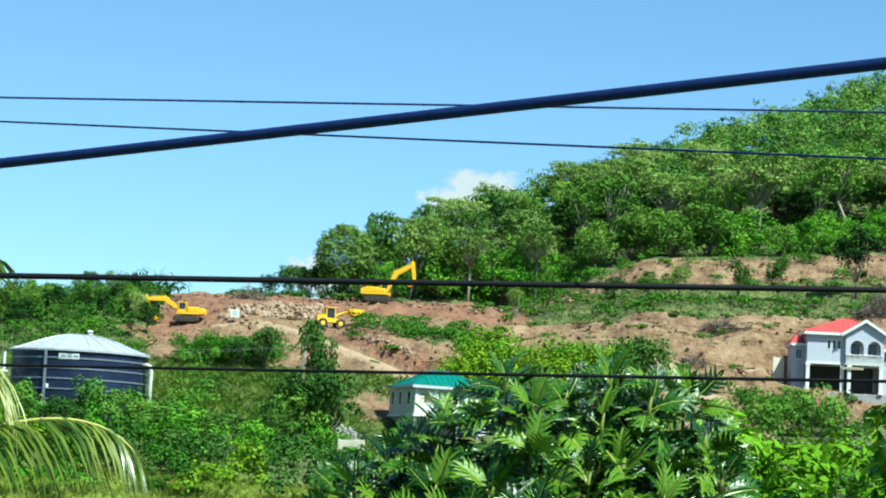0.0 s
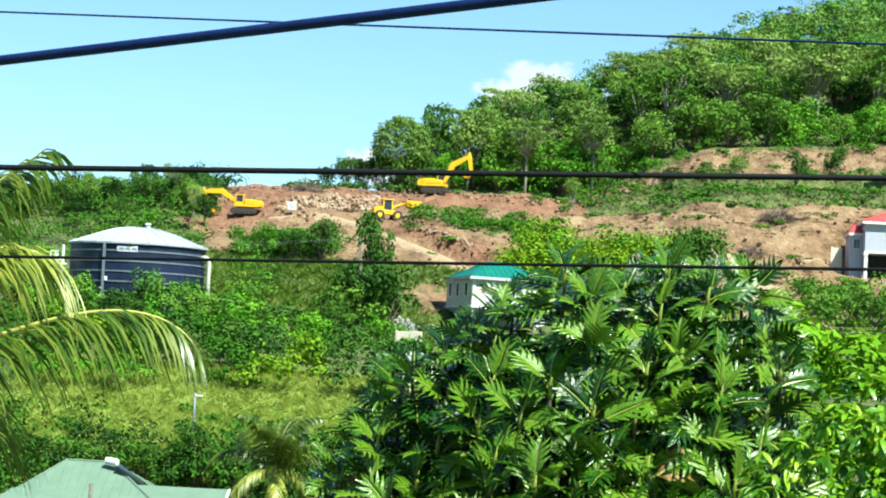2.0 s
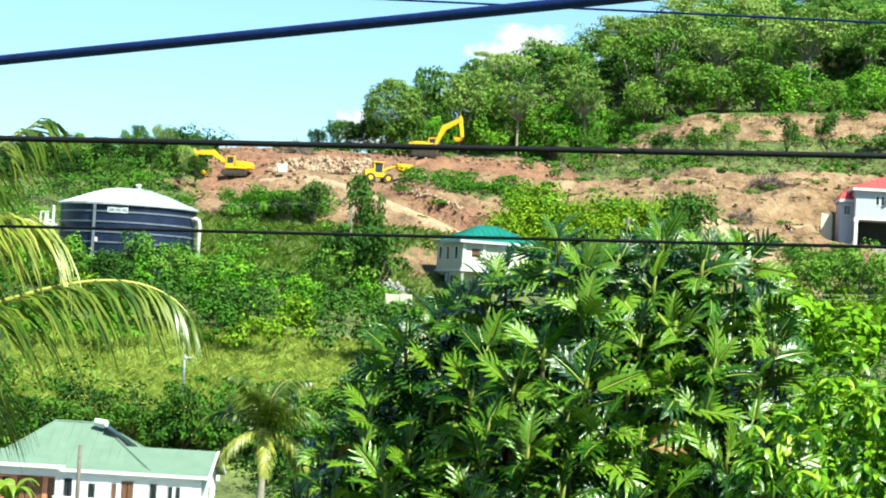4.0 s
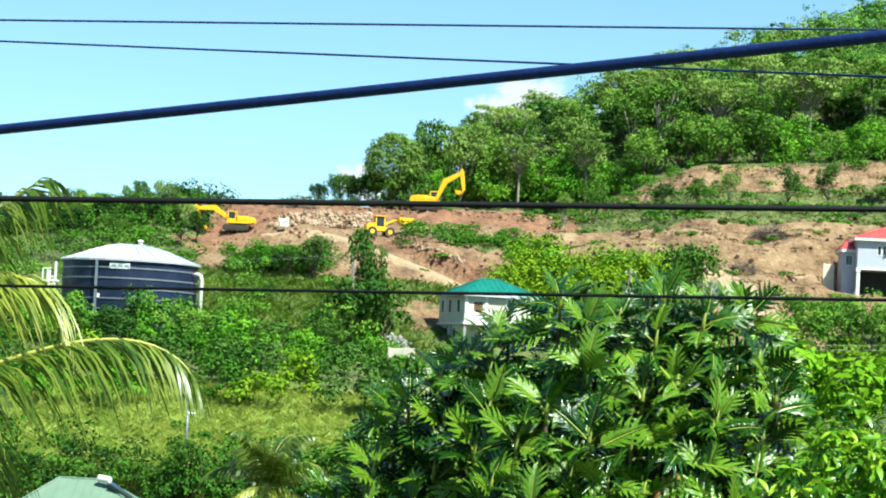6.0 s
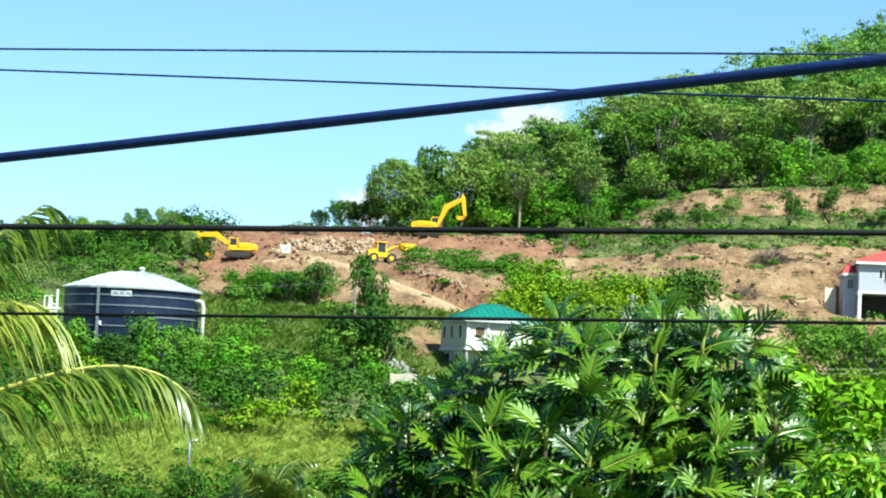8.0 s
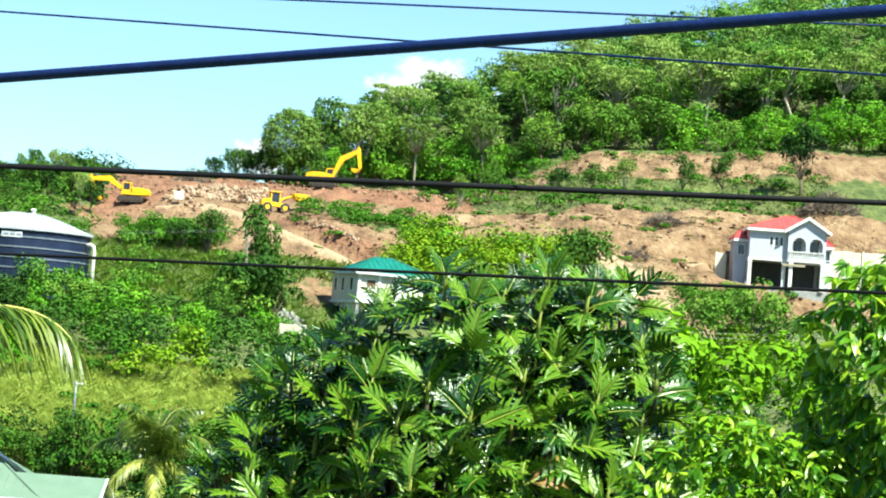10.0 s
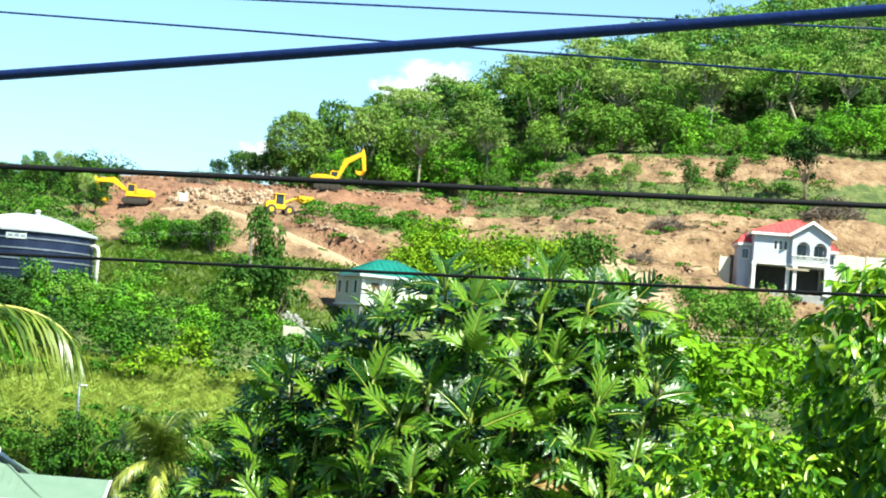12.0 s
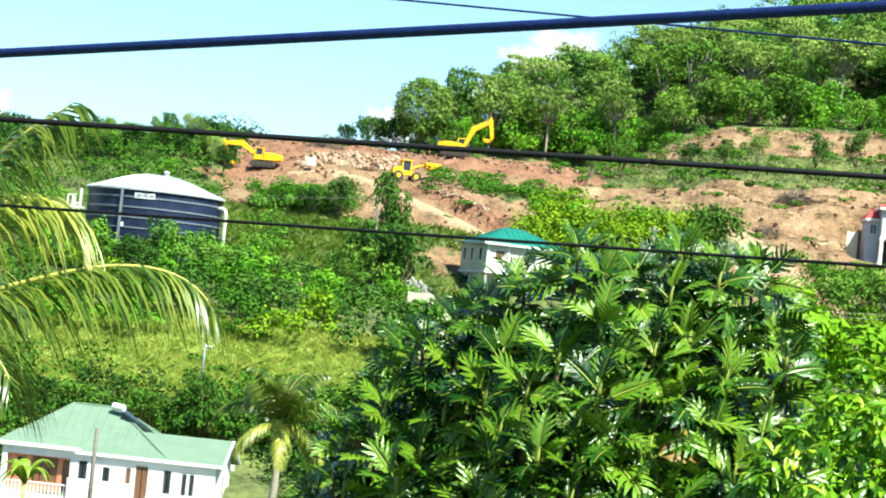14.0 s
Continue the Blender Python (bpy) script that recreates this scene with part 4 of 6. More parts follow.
# ---- machines ----
def excavator(m, boom_a, stick_a, bucket_a, label, swing=0):
    """A tracked digger; its arm points along +x of the upper body, turned by swing over the tracks."""
    e = thing("excavator", m, label, "excavator", "excavators on the terrace")
    for s in (-1, 1):
        bm = bmesh.new()
        outline = [(-1.9, 0.12), (-1.55, 0.0), (1.55, 0.0), (1.9, 0.12), (2.05, 0.45), (1.85, 0.8), (1.5, 0.9), (-1.5, 0.9), (-1.85, 0.8), (-2.05, 0.45)]
        prism(bm, outline, s * 1.2 - 0.3, s * 1.2 + 0.3)
        tr = part("crawler_track", bm, TRACK_STEEL, e, "dark steel crawler track")
        for k in range(15):
            bm = bmesh.new()
            x = -1.75 + 0.25 * k
            box(bm, x - 0.09, s * 1.2 - 0.32, 0.88, x + 0.09, s * 1.2 + 0.32, 0.95)
            part("track_shoe", bm, TRACK_STEEL, tr)
        for x in (-1.55, -0.8, 0, 0.8, 1.55):
            bm = bmesh.new()
            tube(bm, [(x, s * 1.52 - 0.04, 0.45), (x, s * 1.52 + 0.04, 0.45)], 0.28, 12)
            part("roller", bm, TRACK_STEEL, tr)
    bm = bmesh.new()
    box(bm, -1.0, -0.95, 0.45, 1.0, 0.95, 0.95, 0.05)
    tube(bm, [(0, 0, 0.9), (0, 0, 1.1)], 0.65, 16)
    part("undercarriage", bm, TRACK_STEEL, e)
    R = pose(0, 0, 0, 0, 0, swing)
    bm = bmesh.new()
    box(bm, -1.9, -1.3, 1.1, 1.5, 1.3, 1.45, 0.04, R)
    box(bm, -1.9, -1.3, 1.45, -0.1, 1.3, 2.25, 0.1, R)
    box(bm, -0.1, -1.3, 1.45, 1.1, -0.45, 2.05, 0.08, R)
    body = part("upper_body", bm, YELLOW, e, "yellow engine housing")
    bm = bmesh.new()
    prism(bm, [(-2.6, 1.25), (-1.85, 1.15), (-1.85, 2.2), (-2.35, 2.15), (-2.65, 1.8)], -1.25, 1.25, R)
    part("counterweight", bm, YELLOW, e)
    bm = bmesh.new()
    tube(bm, [R @ Vector((-1.2, -0.8, 2.2)), R @ Vector((-1.2, -0.8, 2.75))], 0.08, 8)
    part("exhaust", bm, TRACK_STEEL, body)
    # cab on the left of the arm: yellow frame, dark panes
    cx0, cx1, cy0, cy1 = 0.05, 1.45, 0.35, 1.3
    bm = bmesh.new()
    box(bm, cx0, cy0, 1.45, cx1, cy1, 1.85, 0.02, R)
    box(bm, cx0, cy0, 2.85, cx1 - 0.2, cy1, 3.0, 0.03, R)
    for x in (cx0 + 0.05, cx1 - 0.22):
        for y in (cy0 + 0.05, cy1 - 0.05):
            box(bm, x - 0.06, y - 0.06, 1.8, x + 0.06, y + 0.06, 2.88, 0, R)
    cab = part("cab", bm, YELLOW, e, "yellow cab frame with dark windows")
    bm = bmesh.new()
    box(bm, cx0 + 0.04, cy0 + 0.04, 1.85, cx1 - 0.2, cy1 - 0.04, 2.86, 0, R)
    part("cab_glass", bm, GLASS_DARK, cab)
    # arm
    def seg(o, a, d):
        return (o[0] + d * math.cos(a), o[1] + d * math.sin(a))
    a = radians(boom_a)
    o = (1.2, 1.75)
    k1 = seg(o, a, 2.9)
    k2 = seg(k1, a - radians(38), 2.9)
    nrm = lambda p, q: Vector((-(q[1] - p[1]), q[0] - p[0])).normalized()
    n1, n2 = nrm(o, k1), nrm(k1, k2)
    bm = bmesh.new()
    prism(bm, [(o[0] - n1.x * .2, o[1] - n1.y * .2), (k1[0] - n1.x * .46, k1[1] - n1.y * .46), (k2[0] - n2.x * .26, k2[1] - n2.y * .26),
               (k2[0] + n2.x * .26, k2[1] + n2.y * .26), (k1[0] + n2.x * .46, k1[1] + n2.y * .46), (o[0] + n1.x * .2, o[1] + n1.y * .2)], -0.24, 0.24, R)
    part("boom", bm, YELLOW, e, "bent yellow boom")
    b = radians(stick_a)
    back = seg(k2, b + math.pi, 0.65)
    tip = seg(k2, b, 2.6)
    n3 = nrm(back, tip)
    bm = bmesh.new()
    prism(bm, [(back[0] - n3.x * .1, back[1] - n3.y * .1), (k2[0] - n3.x * .3, k2[1] - n3.y * .3), (tip[0] - n3.x * .2, tip[1] - n3.y * .2),
               (tip[0] + n3.x * .2, tip[1] + n3.y * .2), (k2[0] + n3.x * .28, k2[1] + n3.y * .28), (back[0] + n3.x * .12, back[1] + n3.y * .12)], -0.2, 0.2, R)
    part("stick", bm, YELLOW, e)
    c = radians(bucket_a)
    B = R @ Matrix.Translation((tip[0], 0, tip[1])) @ Matrix.Rotation(-c, 4, "Y")
    bm = bmesh.new()
    prof = [(0.0, 0.18), (0.35, 0.5), (0.9, 0.55), (1.25, 0.25), (1.3, -0.25), (1.2, -0.2), (1.12, 0.18), (0.85, 0.42), (0.42, 0.38), (0.08, 0.05)]
    prism(bm, prof, -0.5, 0.5, B)
    for s in (-0.5, 0.46):
        prism(bm, [(0.0, 0.15), (0.35, 0.48), (0.9, 0.52), (1.25, 0.22), (1.28, -0.2), (0.6, -0.05)], s, s + 0.04, B)
    part("bucket", bm, YELLOW, e)
    for p, q in (((1.5, 1.45), ((o[0] + k1[0]) / 2 + 0.2, (o[1] + k1[1]) / 2 - 0.1)), (((k1[0] + k2[0]) / 2, (k1[1] + k2[1]) / 2 + 0.4), back)):
        mid = ((p[0] * 0.4 + q[0] * 0.6), (p[1] * 0.4 + q[1] * 0.6))
        bm = bmesh.new()
        tube(bm, [R @ Vector((p[0], 0, p[1])), R @ Vector((mid[0], 0, mid[1]))], 0.1, 8)
        tube(bm, [R @ Vector((mid[0], 0, mid[1])), R @ Vector((q[0], 0, q[1]))], 0.055, 8)
        part("hydraulic_ram", bm, HYD, e)
    return e


excavator(pose(-23.6, 307.0, level(-23.6, 307.0) + 0.32, 0, 0, 172) @ Matrix.Scale(0.76, 4), 36, -108, 200, "yellow tracked excavator with its arm stretched level over red earth")
excavator(pose(-1.6, 316.5, level(-1.6, 316.5) + 0.15, 0, 0, -14) @ Matrix.Scale(0.8, 4), 66, -82, 190, "yellow tracked excavator with raised boom on the terrace")


def wheel_loader(m):
    d = thing("wheel_loader", m, "small yellow wheel loader with its bucket raised", "wheel loader")
    bm = bmesh.new()
    prism(bm, [(-2.0, 0.7), (-1.9, 1.45), (-1.0, 1.6), (-0.9, 1.2), (0.6, 1.1), (0.7, 0.65)], -0.75, 0.75)
    part("body", bm, YELLOW, d)
    bm = bmesh.new()
    for x in (-0.85, 0.15):
        for y in (-0.6, 0.6):
            box(bm, x - 0.06, y - 0.06, 1.1, x + 0.06, y + 0.06, 2.3)
    box(bm, -1.0, -0.75, 2.3, 0.35, 0.75, 2.42, 0.03)
    cab = part("cab", bm, YELLOW, d)
    bm = bmesh.new()
    box(bm, -0.8, -0.58, 1.2, 0.1, 0.58, 2.28)
    part("cab_glass", bm, GLASS_DARK, cab)
    for x in (-1.3, 0.75):
        for y in (-0.85, 0.85):
            bm = bmesh.new()
            tube(bm, [(x, y - 0.2, 0.55), (x, y + 0.2, 0.55)], 0.55, 18)
            w = part("wheel", bm, RUBBER, d)
            bm = bmesh.new()
            tube(bm, [(x, y - 0.22, 0.55), (x, y + 0.22, 0.55)], 0.26, 12)
            part("rim", bm, YELLOW, w)
    for y in (-0.45, 0.45):
        bm = bmesh.new()
        tube(bm, [(0.1, y, 1.35), (1.3, y, 1.95), (2.0, y, 1.9)], 0.1, 6)
        part("lift_arm", bm, YELLOW, d)
    bm = bmesh.new()
    prism(bm, [(1.7, 2.35), (1.9, 1.75), (2.4, 1.5), (3.2, 1.75), (3.5, 2.3), (3.4, 2.35), (3.1, 1.9), (2.4, 1.68), (2.0, 1.9), (1.85, 2.4)], -1.05, 1.05)
    for y in (-1.05, 1.0):
        prism(bm, [(1.75, 2.35), (1.92, 1.78), (2.4, 1.54), (3.18, 1.78), (3.45, 2.3)], y, y + 0.05)
    part("bucket", bm, YELLOW, d, "raised yellow loading bucket")
    return d


wheel_loader(pose(-6.7, 302.2, level(-6.7, 302.2) + 0.1, 0, 0, 12))


def notice_board(m):
    s = thing("notice_board", m, "small white notice board on two posts", "sign")
    for x in (-0.6, 0.6):
        bm = bmesh.new()
        box(bm, x - 0.05, -0.05, -0.4, x + 0.05, 0.05, 1.5)
        part("post", bm, GALV, s)
    bm = bmesh.new()
    box(bm, -0.75, -0.09, 0.2, 0.75, -0.051, 1.6, 0.01)
    b = part("board", bm, SIGN_WHITE, s)
    for z in (0.55, 0.85, 1.15):
        bm = bmesh.new()
        box(bm, -0.4, -0.1, z, 0.35, -0.0905, z + 0.13)
        part("mark", bm, SIGN_MARK, b)
    return s


notice_board(pose(-18.0, 304.0, level(-18.0, 304.0) + 0.5) @ Matrix.Scale(0.66, 4))


# ---- rocks, walls and brush on the cleared slope ----
def stone_mesh(seed):
    r = np.random.default_rng(seed)
    bm = bmesh.new()
    bmesh.ops.create_icosphere(bm, subdivisions=1, radius=0.5)
    for v in bm.verts:
        v.co *= 1 + r.uniform(-0.28, 0.22)
        v.co.z *= 0.75
    return finish(bm, "stone", ROCK)


STONES = [stone_mesh(i) for i in range(6)]
STONES_WHITE = [me.copy() for me in STONES]
for me in STONES_WHITE:
    me.materials[0] = ROCK_GREY


def stone_bank(label, x0, x1, y0, y1, rows, n, size, lift, seed, stones=STONES):
    """Boulders heaped against a cut bank, each its own piece."""
    r = np.random.default_rng(seed)
    cx, cy = (x0 + x1) / 2, (y0 + y1) / 2
    t = thing("stone_bank", pose(cx, cy, level(cx, cy)), label, "rubble wall")
    for i in range(n):
        q = r.uniform()
        x, y = x0 + (x1 - x0) * q + r.normal() * 0.2, y0 + (y1 - y0) * q
        k = r.integers(rows)
        s = size * r.uniform(0.55, 1.4)
        z = level(x, y) + lift + (k + r.uniform(-0.2, 0.3)) * size * 0.62
        m = Matrix.LocRotScale((x - cx, y - cy + k * 0.35, z - level(cx, cy)), Euler(r.uniform(0, 6, 3)), (s * 1.2, s, s))
        mesh_part("stone", stones[int(r.integers(6))], t, m)
    return t


stone_bank("pale broken stone heaped along the cut bank", -19.8, -8.0, 306.0, 307.0, 5, 300, 0.62, 0.0, 3)
stone_bank("boulders tipped down the side of the dirt road", -7.5, 4.5, 296.5, 286.5, 2, 80, 0.36, 0.1, 4)
stone_bank("broken rock along the foot of the upper cut", 2, 22, 319, 321, 2, 34, 0.42, 0.1, 5)
stone_bank("white rubble beside the house on stilts", -5.4, -2.6, 261, 262, 3, 46, 0.6, 0.3, 6, STONES_WHITE)
stone_bank("loose rock below the lower road", 24, 40, 268, 272, 2, 60, 0.5, 0.0, 7)
stone_bank("loose rock along the lower road edge", 27, 34, 292, 285, 2, 50, 0.5, 0.2, 8)


def loose_stones():
    r = np.random.default_rng(21)
    vs, fs, n0 = [], [], 0
    data = [(np.array([v.co for v in me.vertices]), np.array([p.vertices for p in me.polygons])) for me in STONES]
    for _ in range(2400):
        x, y = r.uniform(-26, 62), r.uniform(256, 332)
        if soil_mask(x, y) < 0.6:
            continue
        co, fa = data[int(r.integers(6))]
        s = 0.2 + 0.45 * r.random() ** 3
        vs.append(co * s + np.array([x, y, level(x, y) + 0.3 * s + 0.25]))
        fs.append(fa + n0)
        n0 += len(co)
    ob = new("loose_stones", raw_mesh("loose_stones", np.concatenate(vs), np.concatenate(fs), ROCK))
    return tagged(ob, "loose stones scattered over bare earth", "stones", kind="stuff")


loose_stones()


def brush_pile(x, y, w, h, n, seed, label):
    """A heap of cut branches."""
    r = np.random.default_rng(seed)
    bm = bmesh.new()
    z0 = level(x, y)
    for _ in range(n):
        a, q = r.uniform(0, 6.28), r.uniform(0, 1) ** 0.6
        cx, cy = w * q * math.cos(a), 0.5 * w * q * math.sin(a)
        top = h * (1 - q * q)
        d = Vector((r.normal(), r.normal(), r.normal() * 0.45)).normalized() * r.uniform(0.7, 1.5)
        c = Vector((cx, cy, r.uniform(0.15, 1) * top))
        bend = Vector(r.normal(size=3)) * 0.15
        tube(bm, [c - d, c + bend, c + d], [0.05, 0.04, 0.012], 4)
    ob = new("brush_pile", finish(bm, "brush_pile", TWIG))
    ob.location = (x, y, z0 + 0.1)
    return tagged(ob, label, "brush pile", kind="stuff")


brush_pile(57.6, 306.5, 3.6, 2.8, 420, 1, "heap of grey cut branches above the house")
brush_pile(37.5, 300.5, 2.2, 0.8, 140, 2, "low scatter of dark branches on bare soil")
brush_pile(33.5, 291.5, 1.8, 0.7, 90, 3, "broken branches beside the dirt road")
brush_pile(-17.5, 322, 2.4, 1.2, 130, 4, "cleared branches heaped on the ridge")


def retaining_wall(m, length, h, label, mat=BEIGE_WALL):
    w = thing("retaining_wall", m, label, "wall")
    k = int(length / 1.2)
    for i in range(k):
        bm = bmesh.new()
        box(bm, i * 1.2 + 0.012, 0, -1.0, (i + 1) * 1.2 - 0.012, 0.3, h + 0.06 * math.sin(i * 2.1), 0.03)
        part("panel", bm, mat, w)
    for i in range(k + 1):
        if i % 3 == 0:
            bm = bmesh.new()
            box(bm, i * 1.2 - 0.12, -0.12, -1.0, i * 1.2 + 0.12, -0.003, h + 0.1)
            part("pier", bm, mat, w)
    return w


retaining_wall(pose(55.4, 292.5, 27.2), 12, 3.8, "cream block retaining wall beside the house", CREAM_WALL)
retaining_wall(pose(42.6, 292.6, 27.2, 0, 0, 8), 1.25, 2.6, "short cream block wall stub by the wing", CREAM_WALL)


retaining_wall(pose(-4.9, 246, 14.4, 0, 0, 3), 4.8, 1.1, "low broken pale block wall beside the stilt house", CREAM_WALL)
retaining_wall(pose(-4.3, 250, 15.4, 0, 0, -6), 2.4, 1.9, "short broken pale block wall among bushes", CREAM_WALL)


# ---- overhead cables and poles ----
def cable(name, a, b, sag, r, mat, label):
    a, b = Vector(a), Vector(b)
    pts = []
    for i in range(25):
        q = i / 24
        p = a.lerp(b, q)
        p.z -= sag * 4 * q * (1 - q)
        pts.append(p)
    bm = bmesh.new()
    tube(bm, pts, r, 10)
    ob = new(name, finish(bm, name, mat, True))
    return tagged(ob, label, "cable", "overhead cables")


cable("overhead_cable", (-2.944, 6.629, 12.376), (1.923, 3.585, 12.757), 0.006, 0.0105, CABLE, "thick black twisted service cable overhead")
cable("overhead_cable", (-9.061, 18.439, 13.097), (6.577, 17.225, 13.569), 0.006, 0.0205, CABLE_DARK, "black overhead telephone cable")
cable("overhead_cable", (-10.488, 23.216, 12.673), (7.384, 16.959, 12.979), 0.006, 0.0125, CABLE_DARK, "thin black overhead cable")
cable("overhead_cable", (-9.294, 19.007, 14.414), (6.625, 17.454, 14.783), 0.006, 0.0075, CABLE, "thin dark power line")
cable("overhead_cable", (-9.452, 24.703, 15.185), (6.228, 13.998, 13.902), 0.006, 0.0075, CABLE, "thin dark power line")


def pole(x, y, z0, z1, r, mat, label, arms=True):
    p = thing("utility_pole", pose(x, y, z0), label, "utility pole", "utility poles")
    h = z1 - z0
    bm = bmesh.new()
    tube(bm, [(0, 0, -0.6), (0, 0, h * 0.5), (0, 0, h)], [r * 1.25, r * 1.1, r], 10)
    part("shaft", bm, mat, p, "", True)
    if arms:
        bm = bmesh.new()
        box(bm, -0.55, -0.14, h - 0.5, 0.55, -0.1 - r * 0.0, h - 0.38, 0.01)
        part("cross_arm", bm, WOOD_POLE, p)
        for x in (-0.45, 0.45):
            bm = bmesh.new()
            tube(bm, [(x, -0.12, h - 0.38), (x, -0.12, h - 0.3), (x, -0.12, h - 0.18)], [0.03, 0.06, 0.035], 8)
            part("insulator", bm, WHITE_PAINT, p)
    return p


pole(-19.4, 150, level(-19.4, 150), 5.7, 0.11, WOOD_POLE, "weathered grey utility pole in front of the bungalow", False)
post = pole(-17.3, 188, level(-17.3, 188), 10.9, 0.07, GALV, "pale street lamp post in the meadow", False)
bm = bmesh.new()
box(bm, 0.0, -0.1, 10.62 - level(-17.3, 188), 0.55, 0.1, 10.75 - level(-17.3, 188), 0.03)
part("lamp_head", bm, WHITE_PAINT, post, "small white lamp head")
pole(-8.3, 257, level(-8.3, 257), 26.6, 0.13, WOOD_POLE, "utility pole half hidden in a dark tree", False)
pole(19.0, 262, level(19.0, 262), 26.5, 0.13, WOOD_POLE, "utility pole among bright bushes")
for dz in (0.0, 0.42):
    cable("slope_wire", (-40, 250, 24.3 + dz), (-8.3, 257, 26.3 + dz * 0.3), 0.7, 0.006, CABLE_GREY, "thin pale wire along the slope")
    cable("slope_wire", (10.5, 230, 23.0 + dz), (27.0, 230, 24.0 + dz), 0.2, 0.008, CABLE_GREY, "thin pale wire along the slope")
    cable("valley_wire", (9.0, 120, 15.25 + dz * 0.5), (24.0, 120, 15.7 + dz * 0.5), 0.1, 0.006, CABLE_GREY, "thin pale wire across the valley")


# ---- plants ----
def leaf_cards(rng, c, nrm, size, aspect=0.55, fold=0.06):
    """Folded rhombic leaves at centres c with face normals nrm. Returns vertices and quads."""
    k = len(c)
    ref = rng.normal(size=(k, 3))
    a = np.cross(nrm, ref)
    a /= np.linalg.norm(a, axis=1)[:, None] + 1e-9
    b = np.cross(nrm, a)
    s = np.asarray(size) if np.ndim(size) else size * rng.uniform(0.6, 1.35, k)
    s = s[:, None]
    v = np.stack([c - a * s * 0.5, c + b * s * aspect * 0.5 + nrm * s * fold, c + a * s * 0.5 - nrm * s * 0.1, c - b * s * aspect * 0.5 + nrm * s * fold], 1)
    return v.reshape(-1, 3), np.arange(4 * k).reshape(-1, 4)


def unit(v):
    return v / (np.linalg.norm(v, axis=-1, keepdims=True) + 1e-9)


def lumps(rng, blobs, k, q):
    """Breaks each clump into k smaller ones sitting on its upper surface."""
    out = []
    for b in blobs:
        for _ in range(k):
            d = unit(rng.normal(size=3))
            d[2] = abs(d[2]) if rng.random() < 0.5 else d[2]
            s = q * rng.uniform(0.75, 1.25)
            p = np.array(b[:3]) + d * np.array(b[3:]) * rng.uniform(0.6, 0.95)
            out.append((*p, b[3] * s, b[4] * s, b[5] * s))
    return out


def blob_leaves(rng, blobs, count, size, under=0.5, aspect=0.6):
    """Leaves over the shells of uneven clumps (x, y, z, rx, ry, rz)."""
    cs, ns = [], []
    vol = np.array([(b[3] * b[4] * b[5]) ** 0.67 for b in blobs])
    for b, share in zip(blobs, vol / vol.sum()):
        k = max(8, int(count * share))
        d = unit(rng.normal(size=(k, 3)))
        low = d[:, 2] < -0.2
        d[low & (rng.random(k) > under), 2] *= -1
        lump = 1 + 0.22 * np.sin(d[:, 0] * 5 + b[0] * 3) * np.sin(d[:, 1] * 5 + b[1] * 2) + 0.12 * np.sin(d[:, 2] * 9 + b[2])
        r = lump * (1 - 0.3 * rng.random(k) ** 2.5)
        cs.append(np.array(b[:3]) + d * r[:, None] * np.array(b[3:]))
        ns.append(unit(d + np.array([0, 0, 0.25]) + rng.normal(size=(k, 3)) * 0.22))
    return leaf_cards(rng, np.concatenate(cs), np.concatenate(ns), size, aspect)


def tree_parts(seed, h, spread, clear, clumps, count, leaf, mat, bark, flat=0.6, forks=3, trunk_r=0.16, lump=(6, 0.48)):
    """Trunk and crown meshes of one broadleaf tree, base at the origin."""
    rng = np.random.default_rng(seed)
    bm = bmesh.new()
    lean = rng.normal(size=2) * 0.04 * h
    top = Vector((lean[0], lean[1], h * clear))
    tube(bm, [(0, 0, -0.6), (lean[0] * 0.3, lean[1] * 0.3, h * clear * 0.5), top], [trunk_r * 1.3, trunk_r, trunk_r * 0.75], 7)
    blobs = []
    for i in range(clumps):
        a = 2 * math.pi * i / clumps + rng.uniform(-0.5, 0.5)
        rad = spread * rng.uniform(0.25, 0.78) * (0 if i == 0 else 1)
        z = h * (clear + (1 - clear) * rng.uniform(0.25, 0.85)) if i else h * 0.84
        r = spread * rng.uniform(0.34, 0.55)
        blobs.append((lean[0] + rad * math.cos(a), lean[1] + rad * math.sin(a), z, r, r, r * flat * rng.uniform(0.75, 1.15)))
    for i, b in enumerate(blobs):
        if i < forks * 3:
            mid = top.lerp(Vector(b[:3]), 0.5) + Vector((0, 0, -0.05 * h))
            tube(bm, [top - Vector((0, 0, 0.25)), mid, Vector(b[:3])], [trunk_r * 0.6, trunk_r * 0.38, trunk_r * 0.15], 5)
    trunk = finish(bm, "trunk", bark, True)
    v, f = blob_leaves(rng, lumps(rng, blobs, *lump), count, leaf)
    return trunk, raw_mesh("crown", v, f, mat)


